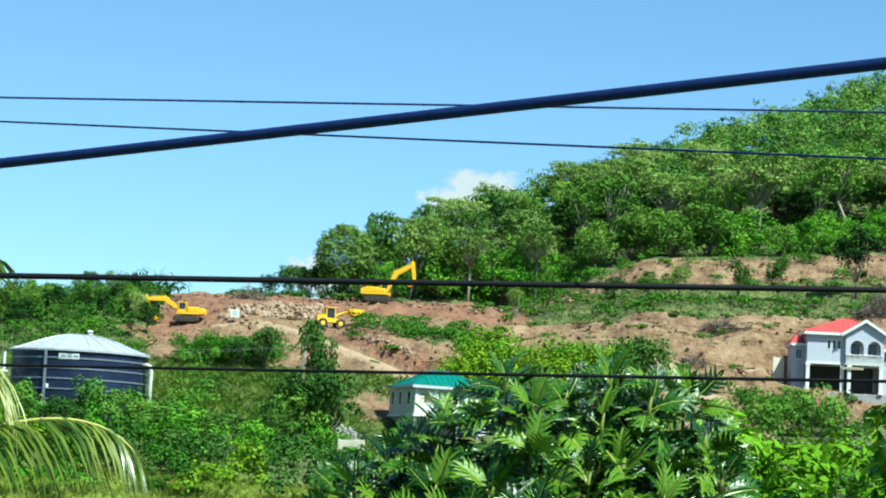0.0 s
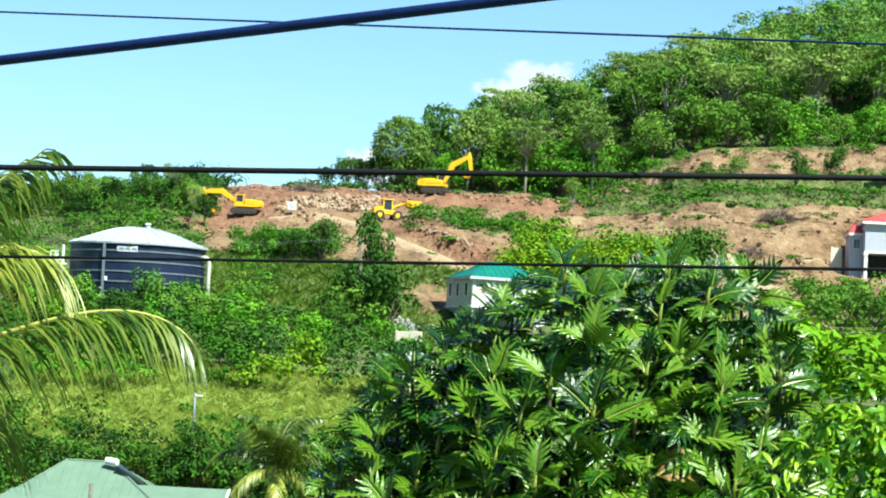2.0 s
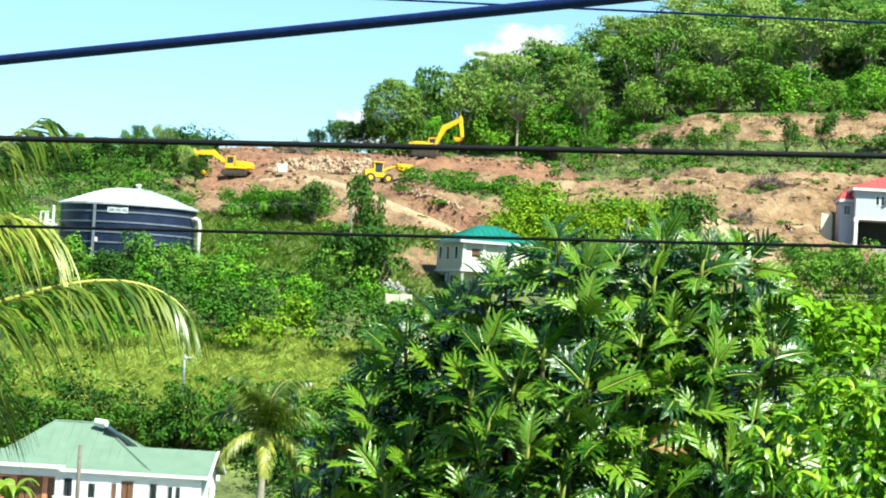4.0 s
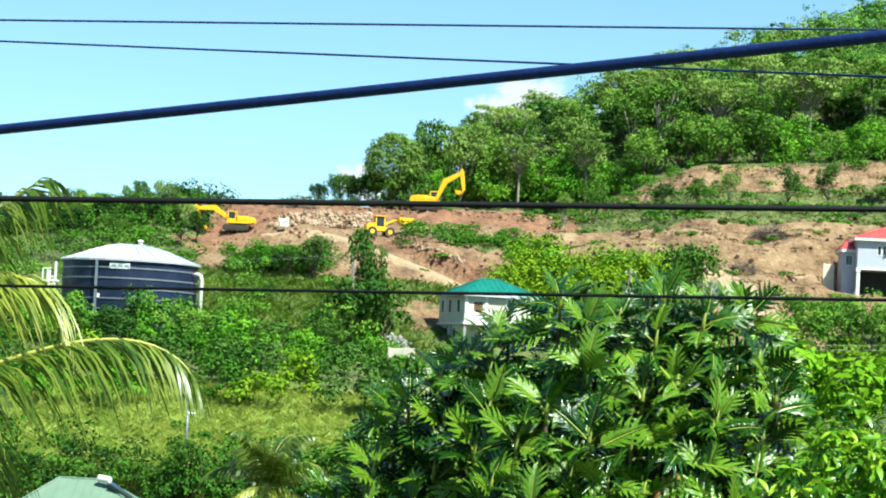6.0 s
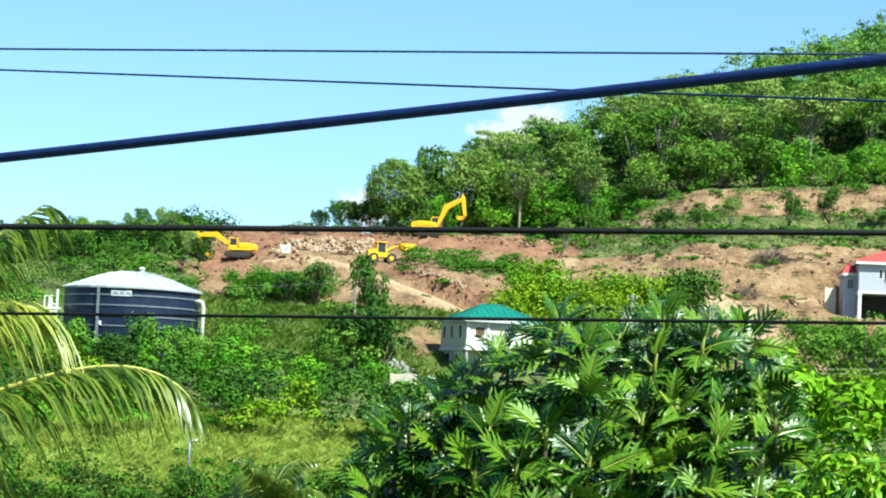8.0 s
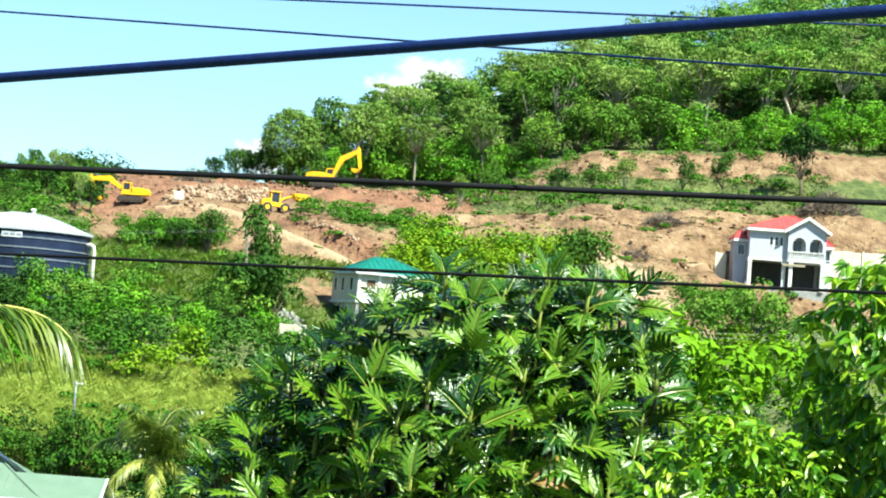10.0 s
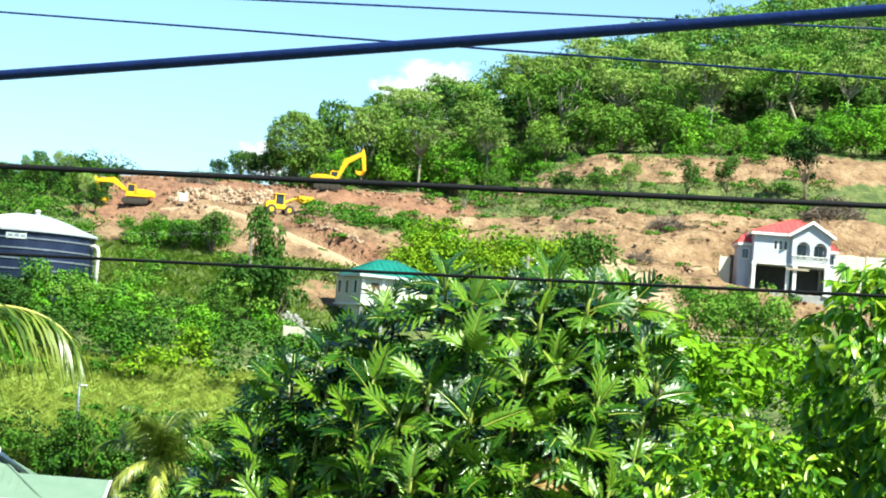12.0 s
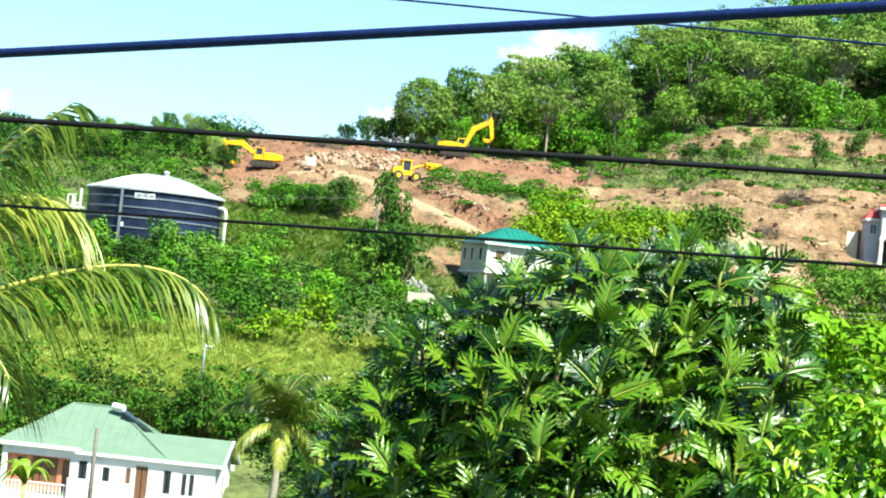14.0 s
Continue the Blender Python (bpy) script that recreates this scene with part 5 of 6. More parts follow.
def domed_tree(seed, h, radius, count, leaf, mat):
    """Trunk and crown of a dense tree with an even, dome-shaped top, base at the origin."""
    r = np.random.default_rng(seed)
    bm = bmesh.new()
    mid = h * 0.55
    tube(bm, [(0, 0, -0.6), (0.05, 0, h * 0.3), (0, 0, mid)], [0.24, 0.2, 0.14], 7)
    blobs = []
    for i in range(90):
        up = 1 - 1.75 * (i + 0.5) / 90
        a = 2.4 * i
        flat = math.sqrt(max(0, 1 - up * up))
        s = r.uniform(0.7, 1.05)
        q = r.uniform(0.93, 1.03)
        p = (math.cos(a) * flat * (radius - 0.75) * q, math.sin(a) * flat * (radius - 0.75) * q, mid + up * (h * 0.45 - 0.6) * q)
        blobs.append((*p, s, s, s * 0.75))
        if i % 9 == 0:
            tube(bm, [(0, 0, h * 0.35), p], [0.08, 0.03], 5)
    v, f = blob_leaves(r, blobs, count, leaf)
    return finish(bm, "trunk", BARK, True), raw_mesh("crown", v, f, mat)


def tree(name, meshes, m, label, category="tree", group=""):
    t = thing(name, m, label, category, group)
    mesh_part("trunk", meshes[0], t)
    mesh_part("crown", meshes[1], t)
    return t


def place(x, y, s=1.0, rz=0.0, sz=None, sink=0.1):
    return Matrix.LocRotScale((x, y, level(x, y) - sink), Euler((0, 0, rz)), (s, s, sz or s))


rng = np.random.default_rng(7)
KINDS = {
    "ball": domed_tree(9, 10.0, 4.05, 11000, 0.3, LEAF_BALL),
    "bush": tree_parts(12, 5.0, 2.8, 0.06, 13, 1900, 0.34, LEAF_FOREST, BARK, 1.0),
    "dark_bush": tree_parts(14, 5.0, 2.4, 0.06, 13, 1900, 0.34, LEAF_DARK, BARK, 1.1),
    "round": tree_parts(1, 7.5, 3.6, 0.3, 13, 2050, 0.36, LEAF_FOREST, BARK, 0.8),
    "umbrella": tree_parts(2, 8.5, 4.4, 0.52, 12, 2600, 0.33, LEAF_GREY, BARK_PALE, 0.3, 4, 0.2),
    "tall": tree_parts(3, 10.0, 3.0, 0.42, 13, 1950, 0.36, LEAF_FOREST, BARK_PALE, 0.85, 3, 0.17),
    "dark": tree_parts(4, 7.0, 2.6, 0.25, 12, 1750, 0.36, LEAF_DARK, BARK, 1.0),
    "bright": tree_parts(5, 5.0, 3.2, 0.12, 12, 1800, 0.34, LEAF_BRIGHT, BARK, 0.75),
    "grey": tree_parts(6, 7.0, 3.2, 0.3, 15, 1700, 0.33, LEAF_GREY, BARK_PALE, 0.7, 4, 0.14),
    "wide": tree_parts(8, 6.5, 4.0, 0.3, 14, 2000, 0.36, LEAF_FOREST, BARK, 0.7),
}
LABELS = {"bush": "broad green bush leafy down to the ground", "dark_bush": "dense dark green bush leafy to the ground", "ball": "round pale green tree at the end of the wood", "round": "round leafy green tree on the wooded hill", "umbrella": "pale-trunked tree with a flat feathery crown", "tall": "tall slender tree with a pale trunk", "dark": "dark green dense tree on the slope",
          "bright": "low bright green bushy tree", "grey": "thin grey-green tree with pale limbs", "wide": "spreading green tree of the hill wood"}


def put_tree(kind, x, y, h, rz=None, group="trees of the hill wood", wide=1.0):
    base = {"bush": 5.0, "dark_bush": 5.0, "ball": 10.0, "round": 7.5, "umbrella": 8.5, "tall": 10.0, "dark": 7.0, "bright": 5.0, "grey": 7.0, "wide": 6.5}[kind]
    s = h / base
    return tree("tree", KINDS[kind], place(x, y, s * wide, rng.uniform(0, 6.28) if rz is None else rz, s), LABELS[kind], "tree", group)


# trees that stand out, west to east
for kind, x, y, h, wide in (("dark", -36.3, 318, 5.4, 0.9), ("dark", -31.1, 320, 3.6, 0.8), ("round", -47, 320, 3.4, 1.1), ("dark", -41.5, 322, 3.8, 1.1), ("dark", -52, 316, 3.4, 1.3), ("round", -57, 318, 3.6, 1.3),
                            ("grey", -34.5, 321, 5.0, 0.5), ("tall", -38.5, 323, 4.8, 0.5), ("grey", -44, 322, 4.4, 0.5), ("tall", -29.5, 321, 4.0, 0.5), ("wide", -33, 312, 3.4, 1.0), ("wide", -39, 313, 3.4, 1.1), ("wide", -45, 311, 3.4, 1.1), ("grey", -29, 303, 5.2, 0.8), ("dark", -27.5, 298, 4.8, 0.75),
                            ("ball", -6.3, 333, 10.0, 1.0), ("dark_bush", -9.0, 332.6, 4.6, 0.8), ("bush", -6.6, 331.6, 4.4, 0.9), ("bush", -3.8, 332, 5.0, 0.9), ("bright", -1.6, 334, 4.6, 0.9), ("dark_bush", -10.6, 335, 4.4, 0.8), ("dark", -2.2, 340, 10.8, 0.66), ("umbrella", 3.0, 340, 10.6, 0.75), ("umbrella", 9.6, 336.5, 9.8, 0.68), ("umbrella", 18.1, 336.5, 10.0, 0.66), ("tall", 28.6, 338, 12.0, 1.0),
                            ("umbrella", 47, 345, 11.0, 0.95), ("dark_bush", -13.2, 336, 4.4, 0.8), ("dark", -11.8, 338, 4.6, 0.7), ("dark_bush", -15.6, 335, 3.2, 0.9), ("round", 6.5, 339, 7.5, 1.0), ("bright", 6, 337, 4.4, 1.0), ("bright", 0.5, 336, 4.0, 1.0), ("round", 14, 338, 6.0, 1.0)):
    put_tree(kind, x, y, h * (0.78 if x < -26 else 1), wide=wide)
for kind, x, y, h, wide in (("wide", 18.3, 312, 5.2, 0.6), ("grey", 34.3, 314, 4.6, 0.7), ("dark", 41, 314, 5.4, 0.7), ("dark", 46, 314, 5.5, 0.8), ("dark", 55.5, 315, 8.4, 0.85), ("dark", 26.5, 315, 3.4, 1.0), ("wide", 30.5, 317, 3.0, 1.0),
                            ("grey", 14.0, 305, 4.5, 0.6)):
    put_tree(kind, x, y, h, group="trees on the cleared slope", wide=wide)
for kind, x, y, h, wide in (("dark", -7.2, 251.5, 12.0, 0.5), ("dark_bush", -6.0, 250.5, 7.6, 0.9), ("bush", -7.8, 249.5, 5.2, 1.0), ("dark_bush", -8.2, 250.8, 6.2, 0.8), ("dark_bush", -13.4, 283, 4.4, 0.85), ("bright", -19.0, 283.5, 3.3, 1.2), ("bright", -22.2, 284, 2.8, 1.2), ("dark_bush", -16.4, 283, 3.0, 1.1), ("dark_bush", 25.8, 273, 7.2, 0.95), ("bright", 12, 279, 5.2, 1.2), ("bright", 17.5, 278, 5.4, 1.2),
                            ("bright", 22, 280, 4.6, 1.0), ("bright", 8.5, 282, 4.2, 1.0), ("bush", 33.8, 243, 5.4, 1.0), ("bush", 42.6, 275, 3.2, 1.2), ("wide", 39, 246, 6.8, 1.0), ("bright", 44, 262, 3.0, 1.3), ("wide", 40, 266, 3.6, 0.9),
                            ("bright", -17.2, 222, 4.4, 1.25), ("bright", -3.0, 229, 2.6, 1.3), ("dark", -4, 219, 3.2, 1.2), ("bright", 0.2, 231, 2.2, 1.2), ("round", -10, 236, 5.0, 1.1), ("round", -22, 234, 4.5, 1.2), ("dark", -28, 230, 4.8, 1.2), ("bright", -11.5, 226, 4.0, 1.0), ("dark_bush", -10.5, 179, 4.0, 1.2), ("bush", -7.5, 180, 4.2, 1.1), ("bush", -16.4, 179, 4.4, 0.7), ("bush", -13.5, 178, 3.2, 1.1), ("round", -4.5, 184, 4.6, 1.2), ("dark_bush", -31, 179, 3.6, 1.3), ("bush", -36, 179, 3.6, 1.3), ("bush", -24, 178, 3.2, 1.2), ("dark_bush", -27.5, 181, 2.6, 1.2), ("bush", -20, 180, 2.6, 1.2), ("round", -27, 243, 3.0, 1.4), ("round", -33.5, 243, 2.6, 1.4), ("bright", -37.5, 244, 3.4, 1.3), ("round", -23, 242, 2.6, 1.2), ("round", -26.5, 241.5, 4.2, 0.8), ("round", 10, 242, 4.0, 1.3), ("round", 15, 244, 5, 1.2), ("bright", 20, 246, 5, 1.3)):
    put_tree(kind, x, y, h, group="trees below the cleared slope", wide=wide)

for x in np.arange(1, 84, 2.5):
    put_tree(("bright", "bright", "bush", "round")[int(rng.integers(4))], x + rng.uniform(-1.4, 1.4), 339 - 3.5 * (x > 15) + rng.uniform(-2.2, 2.6), rng.uniform(3.6, 6.6), group="bushy trees along the foot of the wood", wide=1.1)

# tall flat-crowned trees standing clear of the shaded wood behind them
for x in np.arange(24, 92, 6.2):
    put_tree("umbrella" if rng.random() < 0.7 else "tall", x + rng.uniform(-1.8, 1.8), 346.5 + rng.uniform(-2.5, 3.5), rng.uniform(8.0, 13.0), wide=rng.uniform(0.6, 1.1))
# dark-leaved row: its colour deepens the shade behind the flat crowns
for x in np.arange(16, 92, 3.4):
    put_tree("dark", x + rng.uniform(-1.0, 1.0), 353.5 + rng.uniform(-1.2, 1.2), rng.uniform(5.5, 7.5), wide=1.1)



def bare_tree(x, y, h, label, seed):
    """A leafless tree: a trunk that forks again and again into thin twigs."""
    t = thing("bare_tree", pose(x, y, level(x, y)), label, "tree")
    r = np.random.default_rng(seed)
    bm = bmesh.new()
    tube(bm, [(0, 0, -0.5), (0.05, 0, h * 0.25), (0, 0.05, h * 0.42)], [0.16, 0.13, 0.1], 7)
    part("trunk", bm, BARK_PALE, t, "", True)

    def limb(p, d, ln, rad, depth, bm):
        mid = p + d * ln * 0.5 + Vector(r.normal(size=3)) * 0.05 * ln
        end = p + d * ln
        tube(bm, [p, mid, end], [rad, rad * 0.8, rad * 0.55], 5)
        if depth:
            for _ in range(3):
                limb(mid.lerp(end, r.uniform(0.3, 1)), (d + Vector(r.normal(size=3)) * 0.5 + Vector((0, 0, 0.15))).normalized(), ln * r.uniform(0.55, 0.75), rad * 0.55, depth - 1, bm)
    for k in range(5):
        bm = bmesh.new()
        a = k * 1.3 + r.uniform(-0.3, 0.3)
        limb(Vector((0, 0.03, h * r.uniform(0.3, 0.42))), Vector((math.cos(a) * 0.6, math.sin(a) * 0.6, 0.9)).normalized(), h * 0.27, 0.075, 3, bm)
        part("limb", bm, BARK_PALE, t)
    return t


bare_tree(21.6, 279.5, 7.0, "leafless grey tree above the lime-green bushes", 5)

# the belt of small trees west of the diggers
for kind, x, y, h, wide in (("dark", -27.5, 309, 4.4, 0.9), ("round", -30.5, 306, 5.0, 1.0), ("dark", -33, 303, 4.6, 1.1), ("wide", -35.5, 307, 5.4, 0.9), ("dark", -38.5, 304, 5.0, 1.1), ("round", -41.5, 308, 5.2, 1.0), ("dark", -44.5, 305, 4.6, 1.1),
                            ("grey", -32, 310, 5.6, 0.7), ("dark", -29, 297, 3.4, 1.2), ("round", -37, 298, 3.6, 1.2), ("bright", -33, 294, 2.8, 1.2), ("dark", -47.5, 308, 5.0, 1.0), ("dark", -42, 298, 3.6, 1.2)):
    put_tree(kind, x, y, 0.8 * h, group="belt of small trees west of the diggers", wide=wide)

# the hill wood
names = ["round", "wide", "tall", "umbrella", "grey", "dark", "bright"]
count = 0
for gy in np.arange(338, 374, 5.4):
    for gx in np.arange(-72, 86, 5.6):
        x, y = gx + rng.uniform(-2.6, 2.6), gy + rng.uniform(-2.6, 2.6)
        crest = 352 + 0.95 * min(140, max(0, x + 10))
        if y > crest + 6 or abs(x) > 0.21 * y + 4 or (y < 341 and x > -5 and rng.random() < 0.3):
            continue
        if -31 < x < -9 or (-24 < x < 2 and y < 354) or (x > 20 and y < 351):
            continue
        if 2 <= x < 14 and y < 352 and rng.random() < 0.75:
            continue
        if count > 285:
            break
        w = [0.16, 0.2, 0.16, 0.18, 0.18, 0.08, 0.04] if y > 346 else [0.16, 0.12, 0.04, 0.03, 0.08, 0.12, 0.45]
        kind = names[int(rng.choice(7, p=w))]
        h = {"round": 6.5, "wide": 6, "tall": 9, "umbrella": 9, "grey": 8, "dark": 6.5, "bright": 4.6}[kind] * rng.uniform(0.85, 1.15)
        if x < -12:
            h *= 0.42
        h *= 0.88 if y > 350 else 0.95
        put_tree(kind, x, y, h)
        count += 1


def scrub(name, spots, leaf, mat, label, per=260):
    """Undergrowth joined in one mesh: mounds of leaves at (x, y, radius, height)."""
    vs, fs, n0 = [], [], 0
    for x, y, r, h in spots:
        z = level(x, y)
        blobs = lumps(rng, [(x, y, z + h * 0.3, r, r, h * 0.62)], 9, 0.46)
        v, f = blob_leaves(rng, blobs, per, leaf, 0.1)
        vs.append(v), fs.append(f + n0)
        n0 += len(v)
    ob = new(name, raw_mesh(name, np.concatenate(vs), np.concatenate(fs), mat))
    return tagged(ob, label, "undergrowth", kind="stuff")


def spots(n, x0, x1, y0, y1, r, h, keep=None):
    out = []
    while len(out) < n:
        x, y = rng.uniform(x0, x1), rng.uniform(y0, y1)
        if keep is None or keep(x, y):
            q = rng.uniform(0.7, 1.3)
            out.append((x, y, r * q, h * q * rng.uniform(0.8, 1.2)))
    return out


def far_wood(name, n, leaf, mat, label):
    """The wood higher up, too far off to tell tree from tree: uneven crowns joined in one mesh."""
    vs, fs, n0, k = [], [], 0, 0
    while k < n:
        x, y = rng.uniform(-62, 112), rng.uniform(358, 492)
        crest = 352 + 0.95 * min(140, max(0, x + 10))
        if y > crest + 5 or abs(x) > 0.22 * y + 2:
            continue
        z, h, s = level(x, y), rng.uniform(2.8, 6.8), rng.uniform(1.3, 2.5)
        blobs = [(x + rng.normal() * 0.45 * s, y + rng.normal() * 0.4 * s, z + h * rng.uniform(0.55, 0.95), s * rng.uniform(0.45, 0.75), s * rng.uniform(0.45, 0.75), s * rng.uniform(0.35, 0.6)) for _ in range(5)]
        v, f = blob_leaves(rng, lumps(rng, blobs, 3, 0.6), 190, leaf, 0.3)
        vs.append(v), fs.append(f + n0)
        n0 += len(v)
        k += 1
    ob = new(name, raw_mesh(name, np.concatenate(vs), np.concatenate(fs), mat))
    return tagged(ob, label, "woodland", kind="stuff")


far_wood("upper_wood", 380, 0.42, LEAF_WOOD, "green crowns of the upper hill wood")
far_wood("upper_wood_pale", 200, 0.4, LEAF_GREY, "paler grey-green crowns of the upper wood")
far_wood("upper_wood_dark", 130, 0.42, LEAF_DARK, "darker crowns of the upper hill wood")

meadow = lambda x, y: -36 < x < -3 + 3 * math.sin(y) and 185.5 < y < 206.5 + 2.5 * math.sin(x * 0.45) + 1.5 * math.sin(x * 1.1 + 1)
bare_strip = lambda x, y: 19 < x * 262 / y < (36.0 if y > 246 else 31.5) and y > 215
clear = lambda x, y: not meadow(x, y) and not bare_strip(x, y) and soil_mask(x, y) < 0.4 and math.hypot(x + 29, y - 250) > 8 and not (-1 < x < 12 and 252 < y < 276) and not (42 < x < 58 and 250 < y < 300) and abs(x) < 0.22 * y and not (-28 < x < -11 and 160 < y < 176) and not (-6.5 < x < 1.5 and 224 < y < 251)
upper_slope = lambda x, y: -30 < x < 1 and y > 247
tiers = lambda x, y: (-46 < x < 6 and 205 < y < 248) or (17 < x < 56 and 196 < y < 268)
scrub("slope_undergrowth", spots(130, -52, 56, 178, 284, 2.1, 2.2, lambda x, y: clear(x, y) and not tiers(x, y) and (not upper_slope(x, y) or rng.random() < 0.3)), 0.28, LEAF_MOUND, "dense green scrub on the lower slope", 330)
TIER_BUSHES = {"dark": [], "mid": [], "bright": [], "yellow": []}
for x0, x1, rows in ((-44, 5, (209, 217, 225.5, 234, 243)), (18, 55, (203, 214, 226, 238, 250, 261))):
    for y0 in rows:
        for x in np.arange(x0, x1, 3.7):
            x, y = x + rng.uniform(-1.3, 1.3), y0 + rng.uniform(-2.4, 2.4)
            if clear(x, y):
                tone = ("dark", "dark", "dark", "mid", "mid", "bright", "yellow")[int(rng.integers(7))]
                TIER_BUSHES[tone].append((x, y, rng.uniform(1.7, 2.8), rng.uniform(2.4, 4.8) * (0.8 if tone == "yellow" else 1)))
for tone, mat, label in (("dark", LEAF_DARK, "tall dark green bushes in tiers on the slope"), ("mid", LEAF_SHRUB, "green bushes in tiers on the slope"), ("bright", LEAF_BRIGHT, "rounded bright green bushes above the meadow"), ("yellow", LEAF_MEADOW_BUSH, "yellow-green bushes above the meadow")):
    scrub("tier_bushes", TIER_BUSHES[tone], 0.38, mat, label, 620)
scrub("lime_undergrowth", spots(80, 6.5, 25.5, 272, 284, 2.5, 5.1), 0.37, LEAF_MEADOW_BUSH, "lime-green bushes on the slope above the house", 400)
scrub("tank_bushes", [(x + rng.uniform(-0.4, 0.4), 240 + rng.uniform(-1.5, 1.5), rng.uniform(1.6, 2.3), h) for x, h in zip(np.arange(-38.5, -19, 2.3), (4.4, 4.9, 4.2, 4.6, 3.6, 5.0, 4.0, 4.8, 3.9))], 0.36, LEAF_MOUND, "green bushes along the foot of the water tank", 900)
scrub("dark_undergrowth", spots(54, -38, -6, 166, 185, 2.0, 2.4, clear) + spots(50, -50, 50, 172, 262, 1.9, 3.0, lambda x, y: clear(x, y) and not tiers(x, y) and not upper_slope(x, y)), 0.29, LEAF_DARK, "darker leafy bushes between the scrub", 320)
scrub("valley_undergrowth", spots(120, -38, 30, 150, 186, 2.6, 3.4, lambda x, y: clear(x, y) and y > 172 or (clear(x, y) and not -29 < x < -10)), 0.36, LEAF_SHRUB, "dense bushes below the meadow", 260)
scrub("dry_scrub", spots(90, -2, 58, 284, 306, 0.9, 0.28, lambda x, y: soil_mask(x, y) > 0.3) + spots(30, 24, 44, 258, 290, 1.0, 0.3), 0.2, LEAF_DRY, "low dry brushwood and weeds on bare earth", 110)
scrub("hill_undergrowth", spots(130, -66, 84, 332.5, 346, 2.4, 2.6, lambda x, y: not (-34 < x < 0) and (x > 14 or y > 336)), 0.36, LEAF_BRIGHT, "bright green undergrowth along the foot of the wood", 260)
# LEAF_DARK here paints the deep shade under the crowns into the leaves
scrub("wood_undergrowth", spots(260, -66, 92, 346, 440, 2.8, 2.2, lambda x, y: abs(x) < 0.22 * y and not (-20 < x < 0)), 0.42, LEAF_DARK, "undergrowth inside the wood, shade put into its dark leaf colour", 200)
scrub("west_undergrowth", spots(110, -64, -27, 304, 332, 2.4, 2.4, lambda x, y: soil_mask(x, y) < 0.3), 0.4, LEAF_DARK, "dark tall scrub along the western ridge", 240)
scrub("ridge_scrub", spots(40, -24, 0, 330, 346, 1.8, 1.3), 0.34, LEAF_DARK, "low dark scrub along the ridge end", 200)
scrub("terrace_scrub", spots(46, -4, 12, 293, 304, 1.6, 1.2, lambda x, y: soil_mask(x, y) < 0.75) + spots(90, 13, 58, 307, 325, 1.4, 0.9) + spots(12, 14, 60, 322, 330, 1.4, 1.2) + spots(14, -36, -3, 188, 214, 0.9, 0.6) + spots(60, -2, 58, 286, 308, 0.9, 0.45) + spots(26, 36, 43.5, 266, 286, 1.6, 2.0) + spots(40, -26, -10, 284, 292, 1.8, 1.2, lambda x, y: soil_mask(x, y) < 0.4) + spots(170, -62, -27, 282, 326, 2.3, 2.5, lambda x, y: soil_mask(x, y) < 0.3) + spots(16, 0, 40, 318, 330, 1.0, 0.8) + spots(26, 14, 72, 328, 334, 1.2, 1.3), 0.32, LEAF_SHRUB, "low scrub patches on the cleared slope", 150)


def grass(name, n, x0, x1, y0, y1, h, mat, label, keep=lambda x, y: True):
    x, y = rng.uniform(x0, x1, n), rng.uniform(y0, y1, n)
    ok = np.array([keep(a, b) for a, b in zip(x, y)])
    x, y = x[ok], y[ok]
    k = len(x)
    z = height(x, y) + np.array([roughness(p, q) for p, q in zip(x, y)])
    a = rng.uniform(0, 6.28, k)
    w = rng.uniform(0.03, 0.07, k)
    hh = h * rng.uniform(0.6, 1.3, k)
    lean = rng.normal(size=(k, 2)) * 0.9 * hh[:, None]
    base = np.stack([x, y, z - 0.15], -1)
    side = np.stack([np.cos(a) * w, np.sin(a) * w, np.zeros(k)], -1)
    mid = base + np.stack([lean[:, 0] * 0.3, lean[:, 1] * 0.3, hh * 0.6], -1)
    tip = base + np.stack([lean[:, 0], lean[:, 1], hh], -1)
    v = np.stack([base - side, base + side, mid + side * 0.8, tip, mid - side * 0.8], 1).reshape(-1, 3)
    f = np.arange(5 * k).reshape(-1, 5)
    ob = new(name, raw_mesh(name, v, f, mat))
    return tagged(ob, label, "grass", kind="stuff")


grass("meadow_grass", 54000, -42, 0, 180, 220, 0.55, LEAF_GRASS, "tall yellow-green meadow grass")
grass("terrace_grass", 14000, 11, 60, 303, 327, 0.4, LEAF_OLIVE, "olive grass between the trees of the terrace", lambda x, y: soil_mask(x, y) < 0.55)
grass("slope_grass", 20000, -28, 4, 246, 292, 0.75, LEAF_SLOPE_GRASS, "rough green grass on the slope", lambda x, y: soil_mask(x, y) < 0.5)


